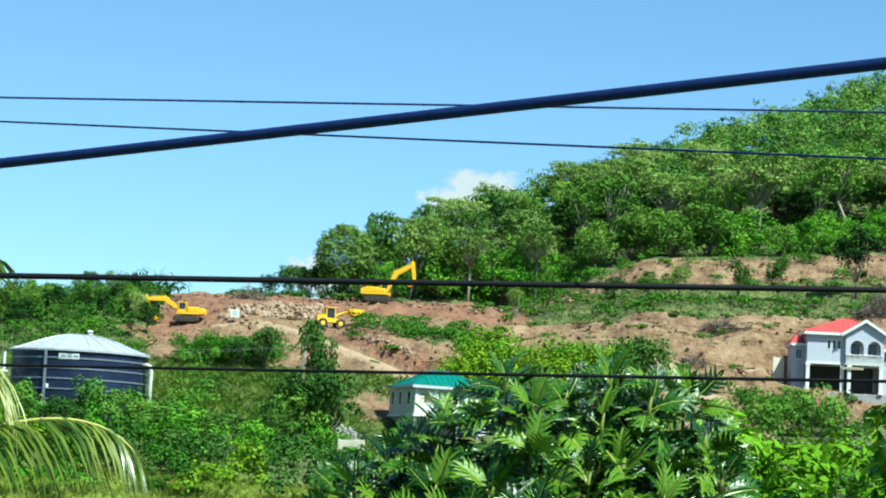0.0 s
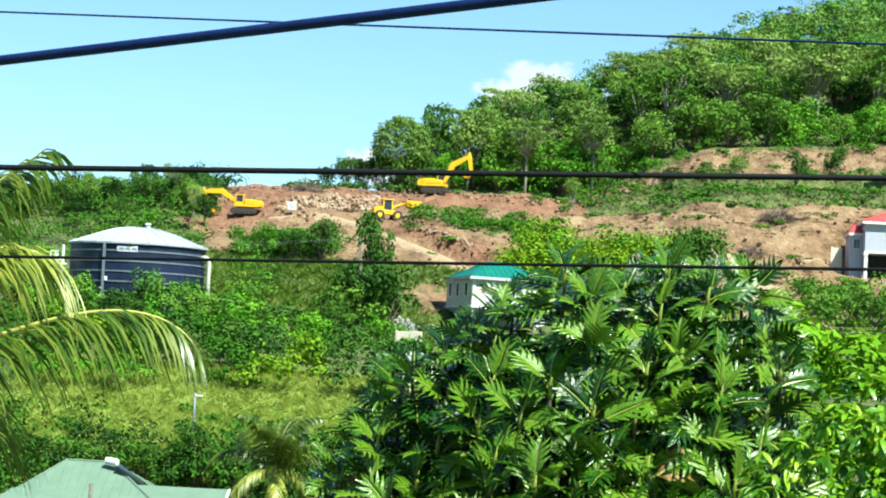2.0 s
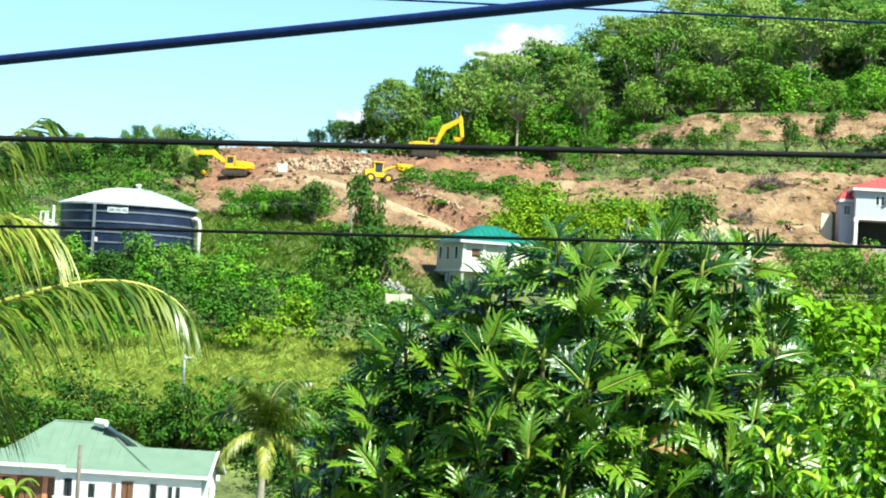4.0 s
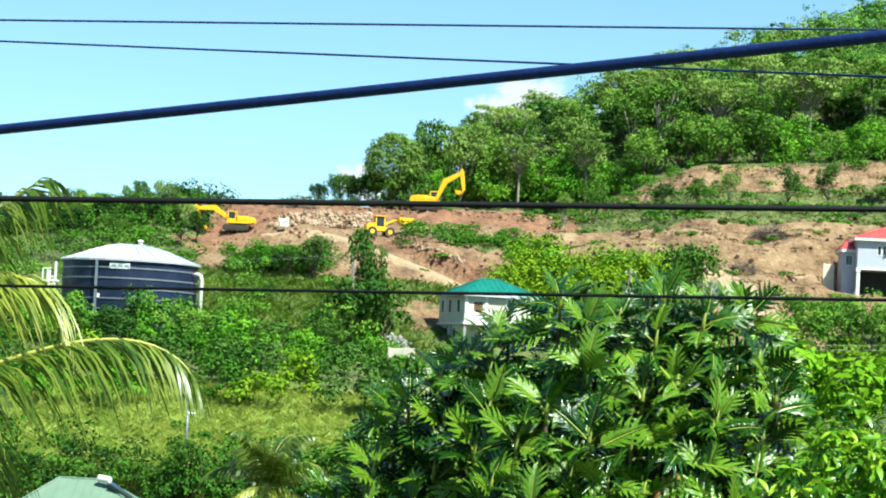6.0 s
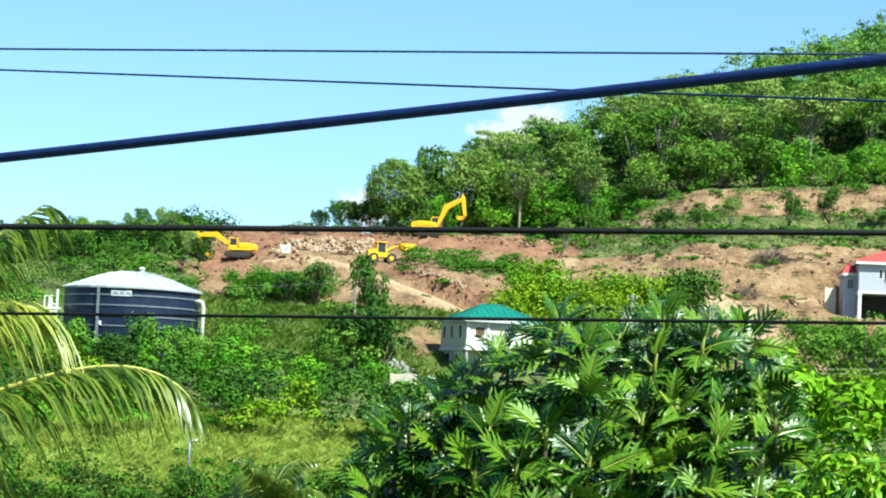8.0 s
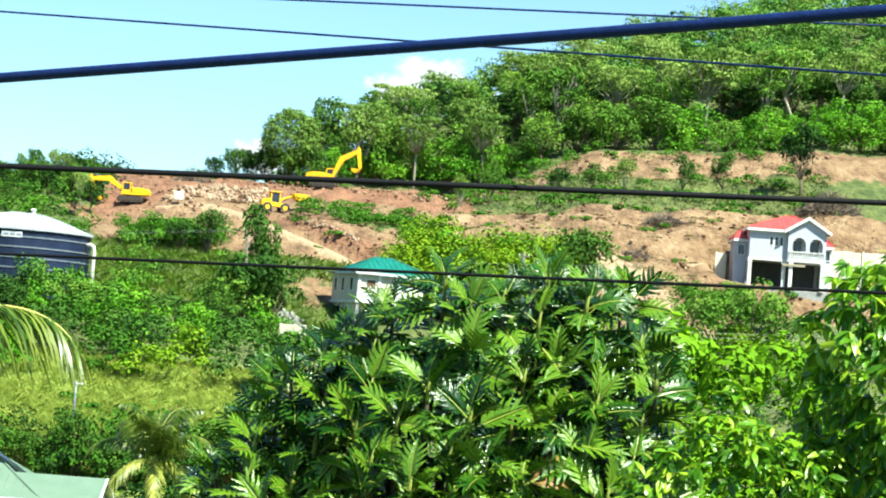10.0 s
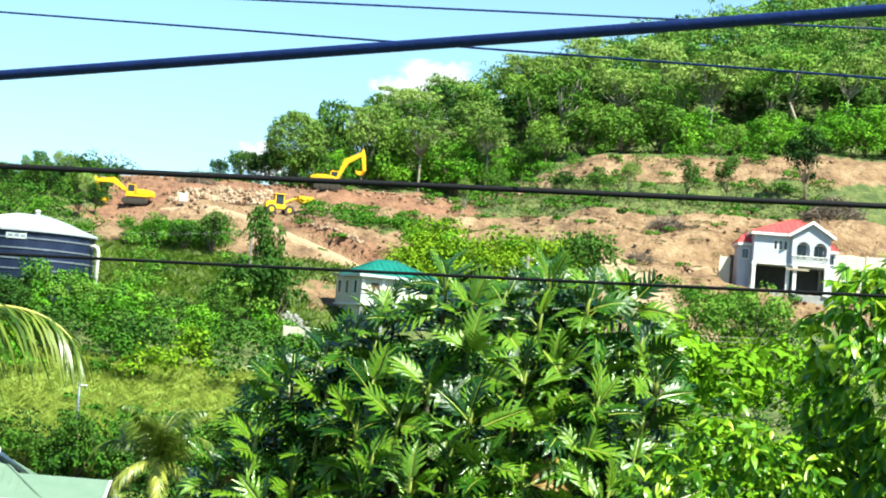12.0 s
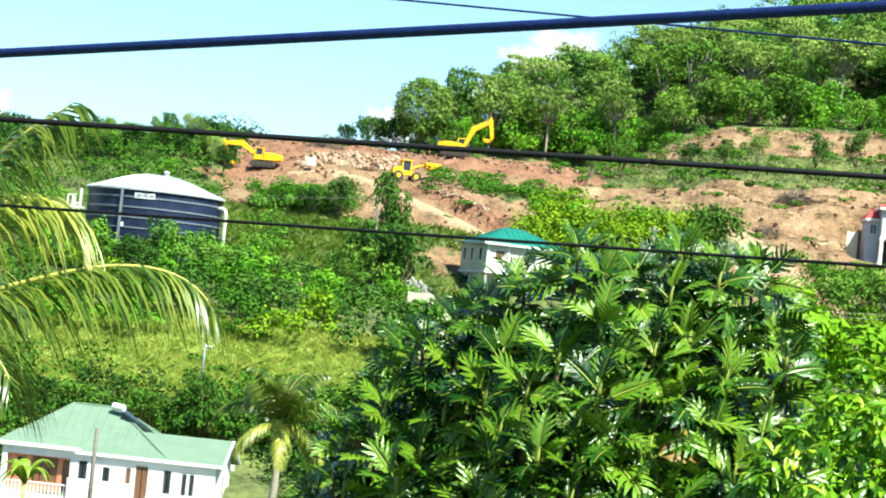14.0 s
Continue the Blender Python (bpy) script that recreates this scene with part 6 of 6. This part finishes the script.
# ---- breadfruit tree ----
def bread_leaf(curl, width, seed):
    """One leaf cut into five pairs of pointed fingers, 1 m long along +x, face up, with a pale midrib."""
    r = np.random.default_rng(seed)
    bm = bmesh.new()

    def bend(x, y):
        return (x * math.cos(curl * x * 0.5), y, -curl * x * x * 0.55 - 1.1 * y * y + 0.55 * abs(y))

    def quad(pts, k, lift=0.0):
        f = bm.faces.new([bm.verts.new(Vector(bend(*p)) + Vector((0, 0, lift))) for p in pts])
        f.material_index = k
    step = 0.155
    for s in (-1, 1):
        for i in range(5):
            x0, x1 = 0.06 + step * i, 0.06 + step * (i + 1)
            reach = width * (0.62, 0.9, 1.0, 0.92, 0.7)[i] * r.uniform(0.9, 1.1)
            ahead = (0.10, 0.16, 0.2, 0.22, 0.22)[i] * r.uniform(0.85, 1.15)
            web = reach * 0.26
            ym = reach * 0.62
            quad([(x0, 0), (x1, 0), (x1 + 0.03, s * web), (x0 + 0.03, s * web)], 0)
            quad([(x0 + 0.04, s * web), (x1 + 0.03, s * web), (x1 + ahead * 0.62, s * ym), (x0 + ahead * 0.62 + 0.035, s * ym)], 0)
            quad([(x0 + ahead * 0.62 + 0.035, s * ym), (x1 + ahead * 0.62, s * ym), (x1 + ahead + 0.01, s * reach * 0.92), (x1 + ahead * 1.05, s * reach)], 0)
        quad([(0.835, 0), (1.12, 0), (1.02, s * 0.06), (0.9, s * 0.085)], 0)
    bmesh.ops.remove_doubles(bm, verts=bm.verts, dist=0.0005)
    for i in range(4):
        a, b = -0.12 + 1.1 * i / 4, -0.12 + 1.1 * (i + 1) / 4
        wa, wb = 0.028 * (1 - i / 5), 0.028 * (1 - (i + 1) / 5)
        quad([(a, -wa), (b, -wb), (b, wb), (a, wa)], 1, 0.008)
    return finish(bm, "leaf", [LEAF_BREAD, RIB_BREAD])


CROWN_X = [-1.5, -1.2, -0.95, -0.7, -0.33, 0.1, 0.48, 0.86, 1.18, 1.67, 2.12, 2.52, 2.92, 3.3, 3.45, 3.6]
CROWN_Z = [10.2, 10.9, 11.4, 11.85, 12.2, 12.52, 12.82, 13.15, 13.45, 13.36, 13.42, 13.33, 13.33, 12.91, 12.5, 11.5]
# whorls that stand out on the sunny face: x, z
WHORLS = [(0.5, 12.62), (0.02, 12.3), (-0.42, 11.95), (-0.01, 11.4), (0.78, 11.69), (2.32, 12.32), (0.49, 12.36), (1.41, 12.83), (2.56, 12.95), (3.11, 12.6), (-0.41, 11.68), (2.04, 11.26), (-0.65, 10.95), (0.07, 11.92), (1.6, 12.28), (1.06, 12.03),
          (3.18, 11.81), (0.95, 11.03), (1.42, 12.42), (2.29, 11.82), (1.32, 11.38), (-0.93, 11.04), (0.51, 10.9), (1.79, 10.86), (2.76, 12.34), (2.64, 11.45), (1.73, 12.95), (2.1, 12.75), (-0.2, 11.0), (2.9, 11.1)]


def breadfruit_tree(x0, y0, ground):
    """Whorls of cut leaves at the branch ends over an uneven crown line, the shaded inner whorls behind."""
    t = thing("breadfruit_tree", pose(x0, y0, ground), "breadfruit tree with large glossy lobed leaves", "tree")
    r = np.random.default_rng(11)
    base = Vector((x0, y0, ground))
    bm = bmesh.new()
    tube(bm, [(0, 0, -0.5), (0.1, 0, 2.5), (0, 0.1, 9.6 - ground)], [0.28, 0.22, 0.15], 10)
    part("trunk", bm, BARK, t, "", True)
    leaves = [bread_leaf(cu, w, k) for k, (cu, w) in enumerate(((0.2, 0.38), (0.4, 0.44), (0.7, 0.4), (0.35, 0.44), (1.0, 0.4)))]
    withered = leaves[4].copy()
    withered.materials[0] = LEAF_OLD
    tips = []
    front = list(WHORLS)
    for _ in range(4000):
        x, z = r.uniform(-1.25, 3.45), r.uniform(10.1, 13.3)
        if z < float(np.interp(x, CROWN_X, CROWN_Z)) - 0.24 and not (0.68 < x < 1.1 and z > 12.2) and all(math.hypot(x - a, z - b) > 0.36 for a, b in front):
            front.append((x, z))
    for x, z in front:
        top = float(np.interp(x, CROWN_X, CROWN_Z))
        y = 26.5 - 0.62 * min(2.6, max(0, top - 0.3 - z)) + 0.2 * abs(x - 1.2) + r.uniform(-0.15, 0.15)
        q = y / 26.0
        tips.append((Vector((x * q, y, 12 + (z - 12) * q)), 1.0))
    for y_in, gap, number in ((26.9, 0.52, 2500), (27.7, 0.46, 2500), (28.5, 0.54, 2500)):
        here = []
        for _ in range(number):
            x = r.uniform(-1.3, 3.6)
            z = float(np.interp(x, CROWN_X, CROWN_Z)) - 0.2 - r.random() * 3.2
            q = y_in / 26.5
            p = Vector((x * q, y_in + r.uniform(-0.3, 0.3), 12 + (z - 12) * q))
            if z > 9.9 and not (0.68 < x < 1.1 and z > 12.2) and all(math.hypot(p.x - o.x, p.z - o.z) > gap for o in here):
                here.append(p)
        tips += [(p, 0.85) for p in here]
    data = {me.name: me for me in leaves + [withered]}
    raw = {k: (np.array([v.co for v in me.vertices]), np.array([tuple(p.vertices) for p in me.polygons]), np.array([p.material_index for p in me.polygons])) for k, me in data.items()}
    rest_v, rest_f, rest_m, n0, made = [], [], [], 0, 0
    for p, big in tips:
        p = p - base
        root = Vector((0.25 * p.x, 0.2, 9.0 - ground))
        bm = bmesh.new()
        tube(bm, [root, root.lerp(p, 0.6) + Vector((0, 0.45, -0.15)), p - Vector((0, 0, 0.3)), p], [0.045, 0.03, 0.02, 0.015], 6)
        part("branch", bm, BARK, t, "", True)
        if big == 1.0:
            bm = bmesh.new()
            tube(bm, [p - Vector((0, 0, 0.16)), p, p + Vector((0.02, -0.03, 0.12))], [0.018, 0.022, 0.004], 6)
            part("bud", bm, RIB_BREAD, t, "pale yellow-green leaf bud", True)
        axis = Vector((0.1 * (p.x - 0.3) + r.normal() * 0.22, -0.38 + r.normal() * 0.22, 0.92)).normalized()
        u = axis.orthogonal().normalized()
        w = axis.cross(u)
        k = int(r.integers(8, 12))
        for i in range(k):
            a = 2.4 * i + r.uniform(-0.3, 0.3)
            tier = i / k
            pitch = radians(72 - 92 * tier ** 0.9 + r.uniform(-10, 10))
            out = u * math.cos(a) + w * math.sin(a)
            x = out * math.cos(pitch) + axis * math.sin(pitch)
            y = axis.cross(x).normalized()
            z = x.cross(y)
            s = r.uniform(0.43, 0.59) * (0.66 + 0.4 * tier) * big
            m = Matrix((x, y, z)).transposed().to_4x4()
            m = Matrix.Translation(p + x * 0.09 - axis * (0.28 * tier)) @ m @ Matrix.Rotation(r.uniform(-0.9, 0.9), 4, "X") @ Matrix.Scale(s, 4)
            me = leaves[int(r.integers(5))] if r.random() > 0.008 or p.z > 12.2 - ground else withered
            if made < 300:
                mesh_part("leaf", me, t, m)
            else:
                co, fa, mi = raw[me.name]
                rest_v.append(co @ np.array(m.to_3x3()).T + np.array(m.translation))
                rest_f.append(fa + n0)
                rest_m.append(mi)
                n0 += len(co)
            made += 1
    rest = new("foliage", raw_mesh("foliage", np.concatenate(rest_v), np.concatenate(rest_f), [LEAF_BREAD_REST, RIB_BREAD], np.concatenate(rest_m)))
    rest.parent = t
    rest["kind"] = "stuff"
    return t


breadfruit_tree(1.0, 27.6, level(1.0, 27.6))


# ---- glossy-leaved tree beside it ----
def lance_leaf():
    v, f = [], []
    xs = [0, 0.22, 0.5, 0.8, 1.0]
    ws = [0.01, 0.13, 0.175, 0.11, 0.0]
    for x, w in zip(xs, ws):
        z = -0.32 * x * x
        v += [(x, -w, z + 0.25 * w), (x, 0, z), (x, w, z + 0.25 * w)]
    for i in range(len(xs) - 1):
        a = 3 * i
        f += [(a, a + 3, a + 4, a + 1), (a + 1, a + 4, a + 5, a + 2)]
    return np.array(v), np.array(f)


def glossy_tree(c, radii, ground, n_parts, n_rest, size, mat, label, seed, droop=0.55):
    t = thing("leafy_tree", pose(c[0], c[1], ground), label, "tree")
    r = np.random.default_rng(seed)
    C = np.array([0, 0, c[2] - ground])
    bm = bmesh.new()
    tube(bm, [(0, 0, -0.5), (0.1, 0.1, C[2] * 0.45), (0, 0, C[2] - radii[2] * 0.4)], [0.22, 0.17, 0.1], 9)
    part("trunk", bm, BARK, t, "", True)
    V, F = lance_leaf()
    one = raw_mesh("leaf", V, F, mat, smooth=True)
    vs, fs, n0 = [], [], 0
    made = 0
    while made < n_parts + n_rest:
        d = unit(r.normal(size=3))
        if d[1] > 0.3:
            d[1] *= -0.7
        lump = 1 + 0.2 * math.sin(d[0] * 6) * math.sin(d[2] * 5 + seed)
        tip = C + d * np.array(radii) * lump * r.uniform(0.5, 1.0) ** 0.5
        if made % 120 == 0:
            bm = bmesh.new()
            root = Vector(C) + Vector((0, 0, -radii[2] * 0.5))
            tube(bm, [root, root.lerp(Vector(tip), 0.6), Vector(tip)], [0.045, 0.03, 0.012], 5)
            part("branch", bm, BARK, t, "", True)
        for _ in range(7):
            a = r.uniform(0, 6.28)
            x = unit(np.array([math.cos(a), math.sin(a), 0]) * (1 - droop * 0.5) + d * 0.5 + np.array([0, 0, -droop + r.uniform(-0.35, 0.7)]))
            zz = unit(np.array([0, 0, 1.0]) + r.normal(size=3) * 0.35)
            y = unit(np.cross(zz, x))
            z = np.cross(x, y)
            s = size * r.uniform(0.7, 1.25)
            if made < n_parts:
                m = Matrix((x, y, z)).transposed().to_4x4()
                m.translation = tip
                mesh_part("leaf", one, t, m @ Matrix.Scale(s, 4))
            else:
                vs.append(tip + (V[:, :1] * x + V[:, 1:2] * y + V[:, 2:] * z) * s)
                fs.append(F + n0)
                n0 += len(V)
            made += 1
    rest = new("foliage", raw_mesh("foliage", np.concatenate(vs), np.concatenate(fs), mat, smooth=True))
    rest.parent = t
    rest["kind"] = "stuff"
    return t


glossy_tree((5.75, 24.0, 11.95), (1.4, 1.5, 1.9), level(5.75, 24), 294, 8200, 0.175, LEAF_MANGO, "leafy tree with drooping glossy yellow-green leaves", 5, 0.75)
glossy_tree((3.95, 23.8, 10.8), (1.25, 0.9, 1.35), level(3.95, 23.8), 160, 4200, 0.15, LEAF_MANGO, "glossy-leaved shrub at the foot of the leafy tree", 6, 0.75)


def lime_bush(c, radii, ground):
    t = thing("lime_green_bush", pose(c[0], c[1], ground), "dense lime-green bush behind the breadfruit tree", "bush")
    r = np.random.default_rng(31)
    C = np.array([0, 0, c[2] - ground])
    bm = bmesh.new()
    tube(bm, [(0, 0, -0.5), (0, 0, C[2])], [0.2, 0.08], 8)
    part("trunk", bm, BARK, t, "", True)
    blobs = []
    for _ in range(70):
        d = unit(r.normal(size=3))
        d[1] = -abs(d[1])
        p = C + d * np.array(radii) * r.uniform(0.75, 1.0)
        s = r.uniform(0.35, 0.65)
        blobs.append((*p, s, s, s * 0.8))
    v, f = blob_leaves(r, blobs, 24000, 0.15, 0.6, 0.5)
    crown = mesh_part("crown", raw_mesh("crown", v, f, LEAF_LIME), t)
    crown["kind"] = "stuff"
    return t


lime_bush((4.95, 35.0, 10.8), (2.7, 1.8, 2.1), level(4.95, 35))


# ---- coconut palm ----
def frond(parent, root, heading, rise, length, bend, power, leaflet, mat, seed, broad=1.0):
    """A palm frond: arched rachis with hanging leaflets each side. Angles in degrees."""
    r = np.random.default_rng(seed)
    n = 26
    p = Vector(root)
    d = Vector((math.cos(radians(heading)), math.sin(radians(heading)), 0))
    pts, dirs = [], []
    for i in range(n + 1):
        q = i / n
        a = radians(rise - bend * q ** power)
        dr = d * math.cos(a) + Vector((0, 0, math.sin(a)))
        pts.append(p.copy()), dirs.append(dr)
        p = p + dr * (length / n)
    bm = bmesh.new()
    tube(bm, pts, [0.028 * (1 - 0.85 * i / n) + 0.004 for i in range(n + 1)], 6)
    rach = part("frond", bm, RACHIS, parent, "", True)
    side = Vector((-d.y, d.x, 0))
    vs, fs, n0 = [], [], 0
    for i in range(2, n + 1):
        for rep in range(3):
            q = (i - rep / 3) / n
            j = min(n - 1, int(q * n))
            base = pts[j].lerp(pts[j + 1], q * n - j)
            ln = leaflet * (0.45 + 0.75 * math.sin(math.pi * min(1, 0.12 + 0.86 * q))) * r.uniform(0.85, 1.12)
            for s in (-1, 1):
                dr = (side * s * 0.75 + dirs[j] * 0.75 + Vector((r.uniform(-0.15, 0.15), r.uniform(-0.15, 0.15), -0.15 + r.uniform(-0.3, 0.3)))).normalized()
                prev = base
                w = 0.0095 * broad * leaflet / 0.62
                cut = []
                for k in range(5):
                    wk = w * (1 - (k / 4) ** 2 * 0.95) * (0.6 if k == 0 else 1)
                    cut.append((prev - dirs[j] * wk, prev + dirs[j] * wk))
                    prev = prev + dr * ln / 4
                    dr = (dr + Vector((r.uniform(-0.06, 0.06), r.uniform(-0.06, 0.06), -0.5))).normalized()
                for a, b in cut:
                    vs += [a, b]
                for k in range(4):
                    fs.append((n0 + 2 * k, n0 + 2 * k + 1, n0 + 2 * k + 3, n0 + 2 * k + 2))
                n0 += 10
    leaf = new("blade", raw_mesh("blade", np.array([tuple(v) for v in vs]), fs, mat))
    leaf.parent = rach
    return rach


def coconut_palm(base, crown_z, fronds, leaflet, mat, label, trunk_r=0.13, broad=1.0):
    t = thing("coconut_palm", pose(*base), label, "palm tree")
    h = crown_z - base[2]
    bm = bmesh.new()
    k = 14
    tube(bm, [(0.25 * math.sin(2 * i / k), 0, h * i / k - (0.4 if i == 0 else 0)) for i in range(k + 1)], [trunk_r * (1.25 - 0.4 * i / k) * (1.06 if i % 2 else 1) for i in range(k + 1)], 10)
    part("trunk", bm, BARK_PALE, t, "", True)
    for i, (heading, rise, length, bend, power) in enumerate(fronds):
        frond(t, (0.25 * math.sin(2), 0, h), heading, rise, length, bend, power, leaflet, mat if rise > 10 and bend < 150 else PALM_YELLOW, i + 3, broad)
    return t


coconut_palm((-4.95, 21.8, level(-4.95, 21.8)), 11.75, [(0, 68, 2.45, 42, 2), (-2, 22, 2.95, 92, 4.5), (8, 62, 2.45, 168, 2.6), (-28, 12, 1.5, 70, 1.5), (75, 45, 2.4, 110, 1.5), (-75, 20, 2.0, 90, 1.5), (115, 50, 2.4, 110, 1.5), (180, 40, 2.4, 110, 1.5), (220, 30, 2.4, 100, 1.5), (-120, 40, 2.4, 100, 1.5), (150, 70, 2.3, 120, 1.5)], 0.95, LEAF_PALM, "coconut palm with arching feathery fronds")
coconut_palm((-9.3, 150, level(-9.3, 150)), 7.0, [(a * 40 + 10, 84 - 12 * (a % 5), 4.3, 95, 1.8) for a in range(13)] + [(a * 62 + 215, 6 - 9 * (a % 2), 3.8, 88, 1.1) for a in range(4)], 1.05, LEAF_PALM, "young coconut palm with a few yellowing drooping fronds", 0.2, 3.2)


# ---- banana plant by the bungalow ----
def banana_plant(x, y, h, label, seed):
    t = thing("banana_plant", pose(x, y, level(x, y)), label, "banana plant")
    r = np.random.default_rng(seed)
    bm = bmesh.new()
    tube(bm, [(0, 0, -0.3), (0, 0, h * 0.6)], [0.14, 0.09], 8)
    part("stem", bm, RACHIS, t, "", True)
    for i in range(13):
        a = i * 0.85 + r.uniform(-0.2, 0.2)
        d = Vector((math.cos(a), math.sin(a), 0))
        s = Vector((-d.y, d.x, 0))
        bm = bmesh.new()
        rows = []
        for k in range(9):
            q = k / 8
            p = Vector((0, 0, h * 0.6)) + d * (1.7 * q) + Vector((0, 0, h * (0.5 - 0.022 * i) * math.sin(q * (2.3 + 0.08 * i))))
            w = 0.3 * math.sin(math.pi * min(1, 0.08 + 0.95 * q)) + 0.01
            rows.append([bm.verts.new(p + s * w + Vector((0, 0, -0.08))), bm.verts.new(p), bm.verts.new(p - s * w + Vector((0, 0, -0.08)))])
        for u, v in zip(rows, rows[1:]):
            bm.faces.new((u[0], u[1], v[1], v[0]))
            bm.faces.new((u[1], u[2], v[2], v[1]))
        part("leaf", bm, LEAF_BANANA, t, "", True)
    return t


banana_plant(-24.1, 156, 3.1, "yellow-green banana plant by the bungalow", 2)
banana_plant(-7.0, 150, 3.8, "yellow-green banana plant below the palm", 4)


# ---- far clouds ----
def cloud(x, y, z, w, h, turn):
    bm = bmesh.new()
    vs = [bm.verts.new((a, 0, b)) for a, b in ((-1, -1), (1, -1), (1, 1), (-1, 1))]
    bm.faces.new(vs)
    ob = new("cloud", finish(bm, "cloud", CLOUD))
    ob.matrix_basis = Matrix.LocRotScale((x, y, z), Euler((0, turn, 0)), (w, 1, h))
    ob.visible_shadow = False
    return tagged(ob, "small white cumulus cloud behind the ridge", "cloud", kind="structure")


cloud(92, 3000, 354, 96, 54, 0.1)
cloud(-92, 3000, 262, 44, 30, 0.6)
cloud(-545, 3000, 205, 75, 48, 1.9)
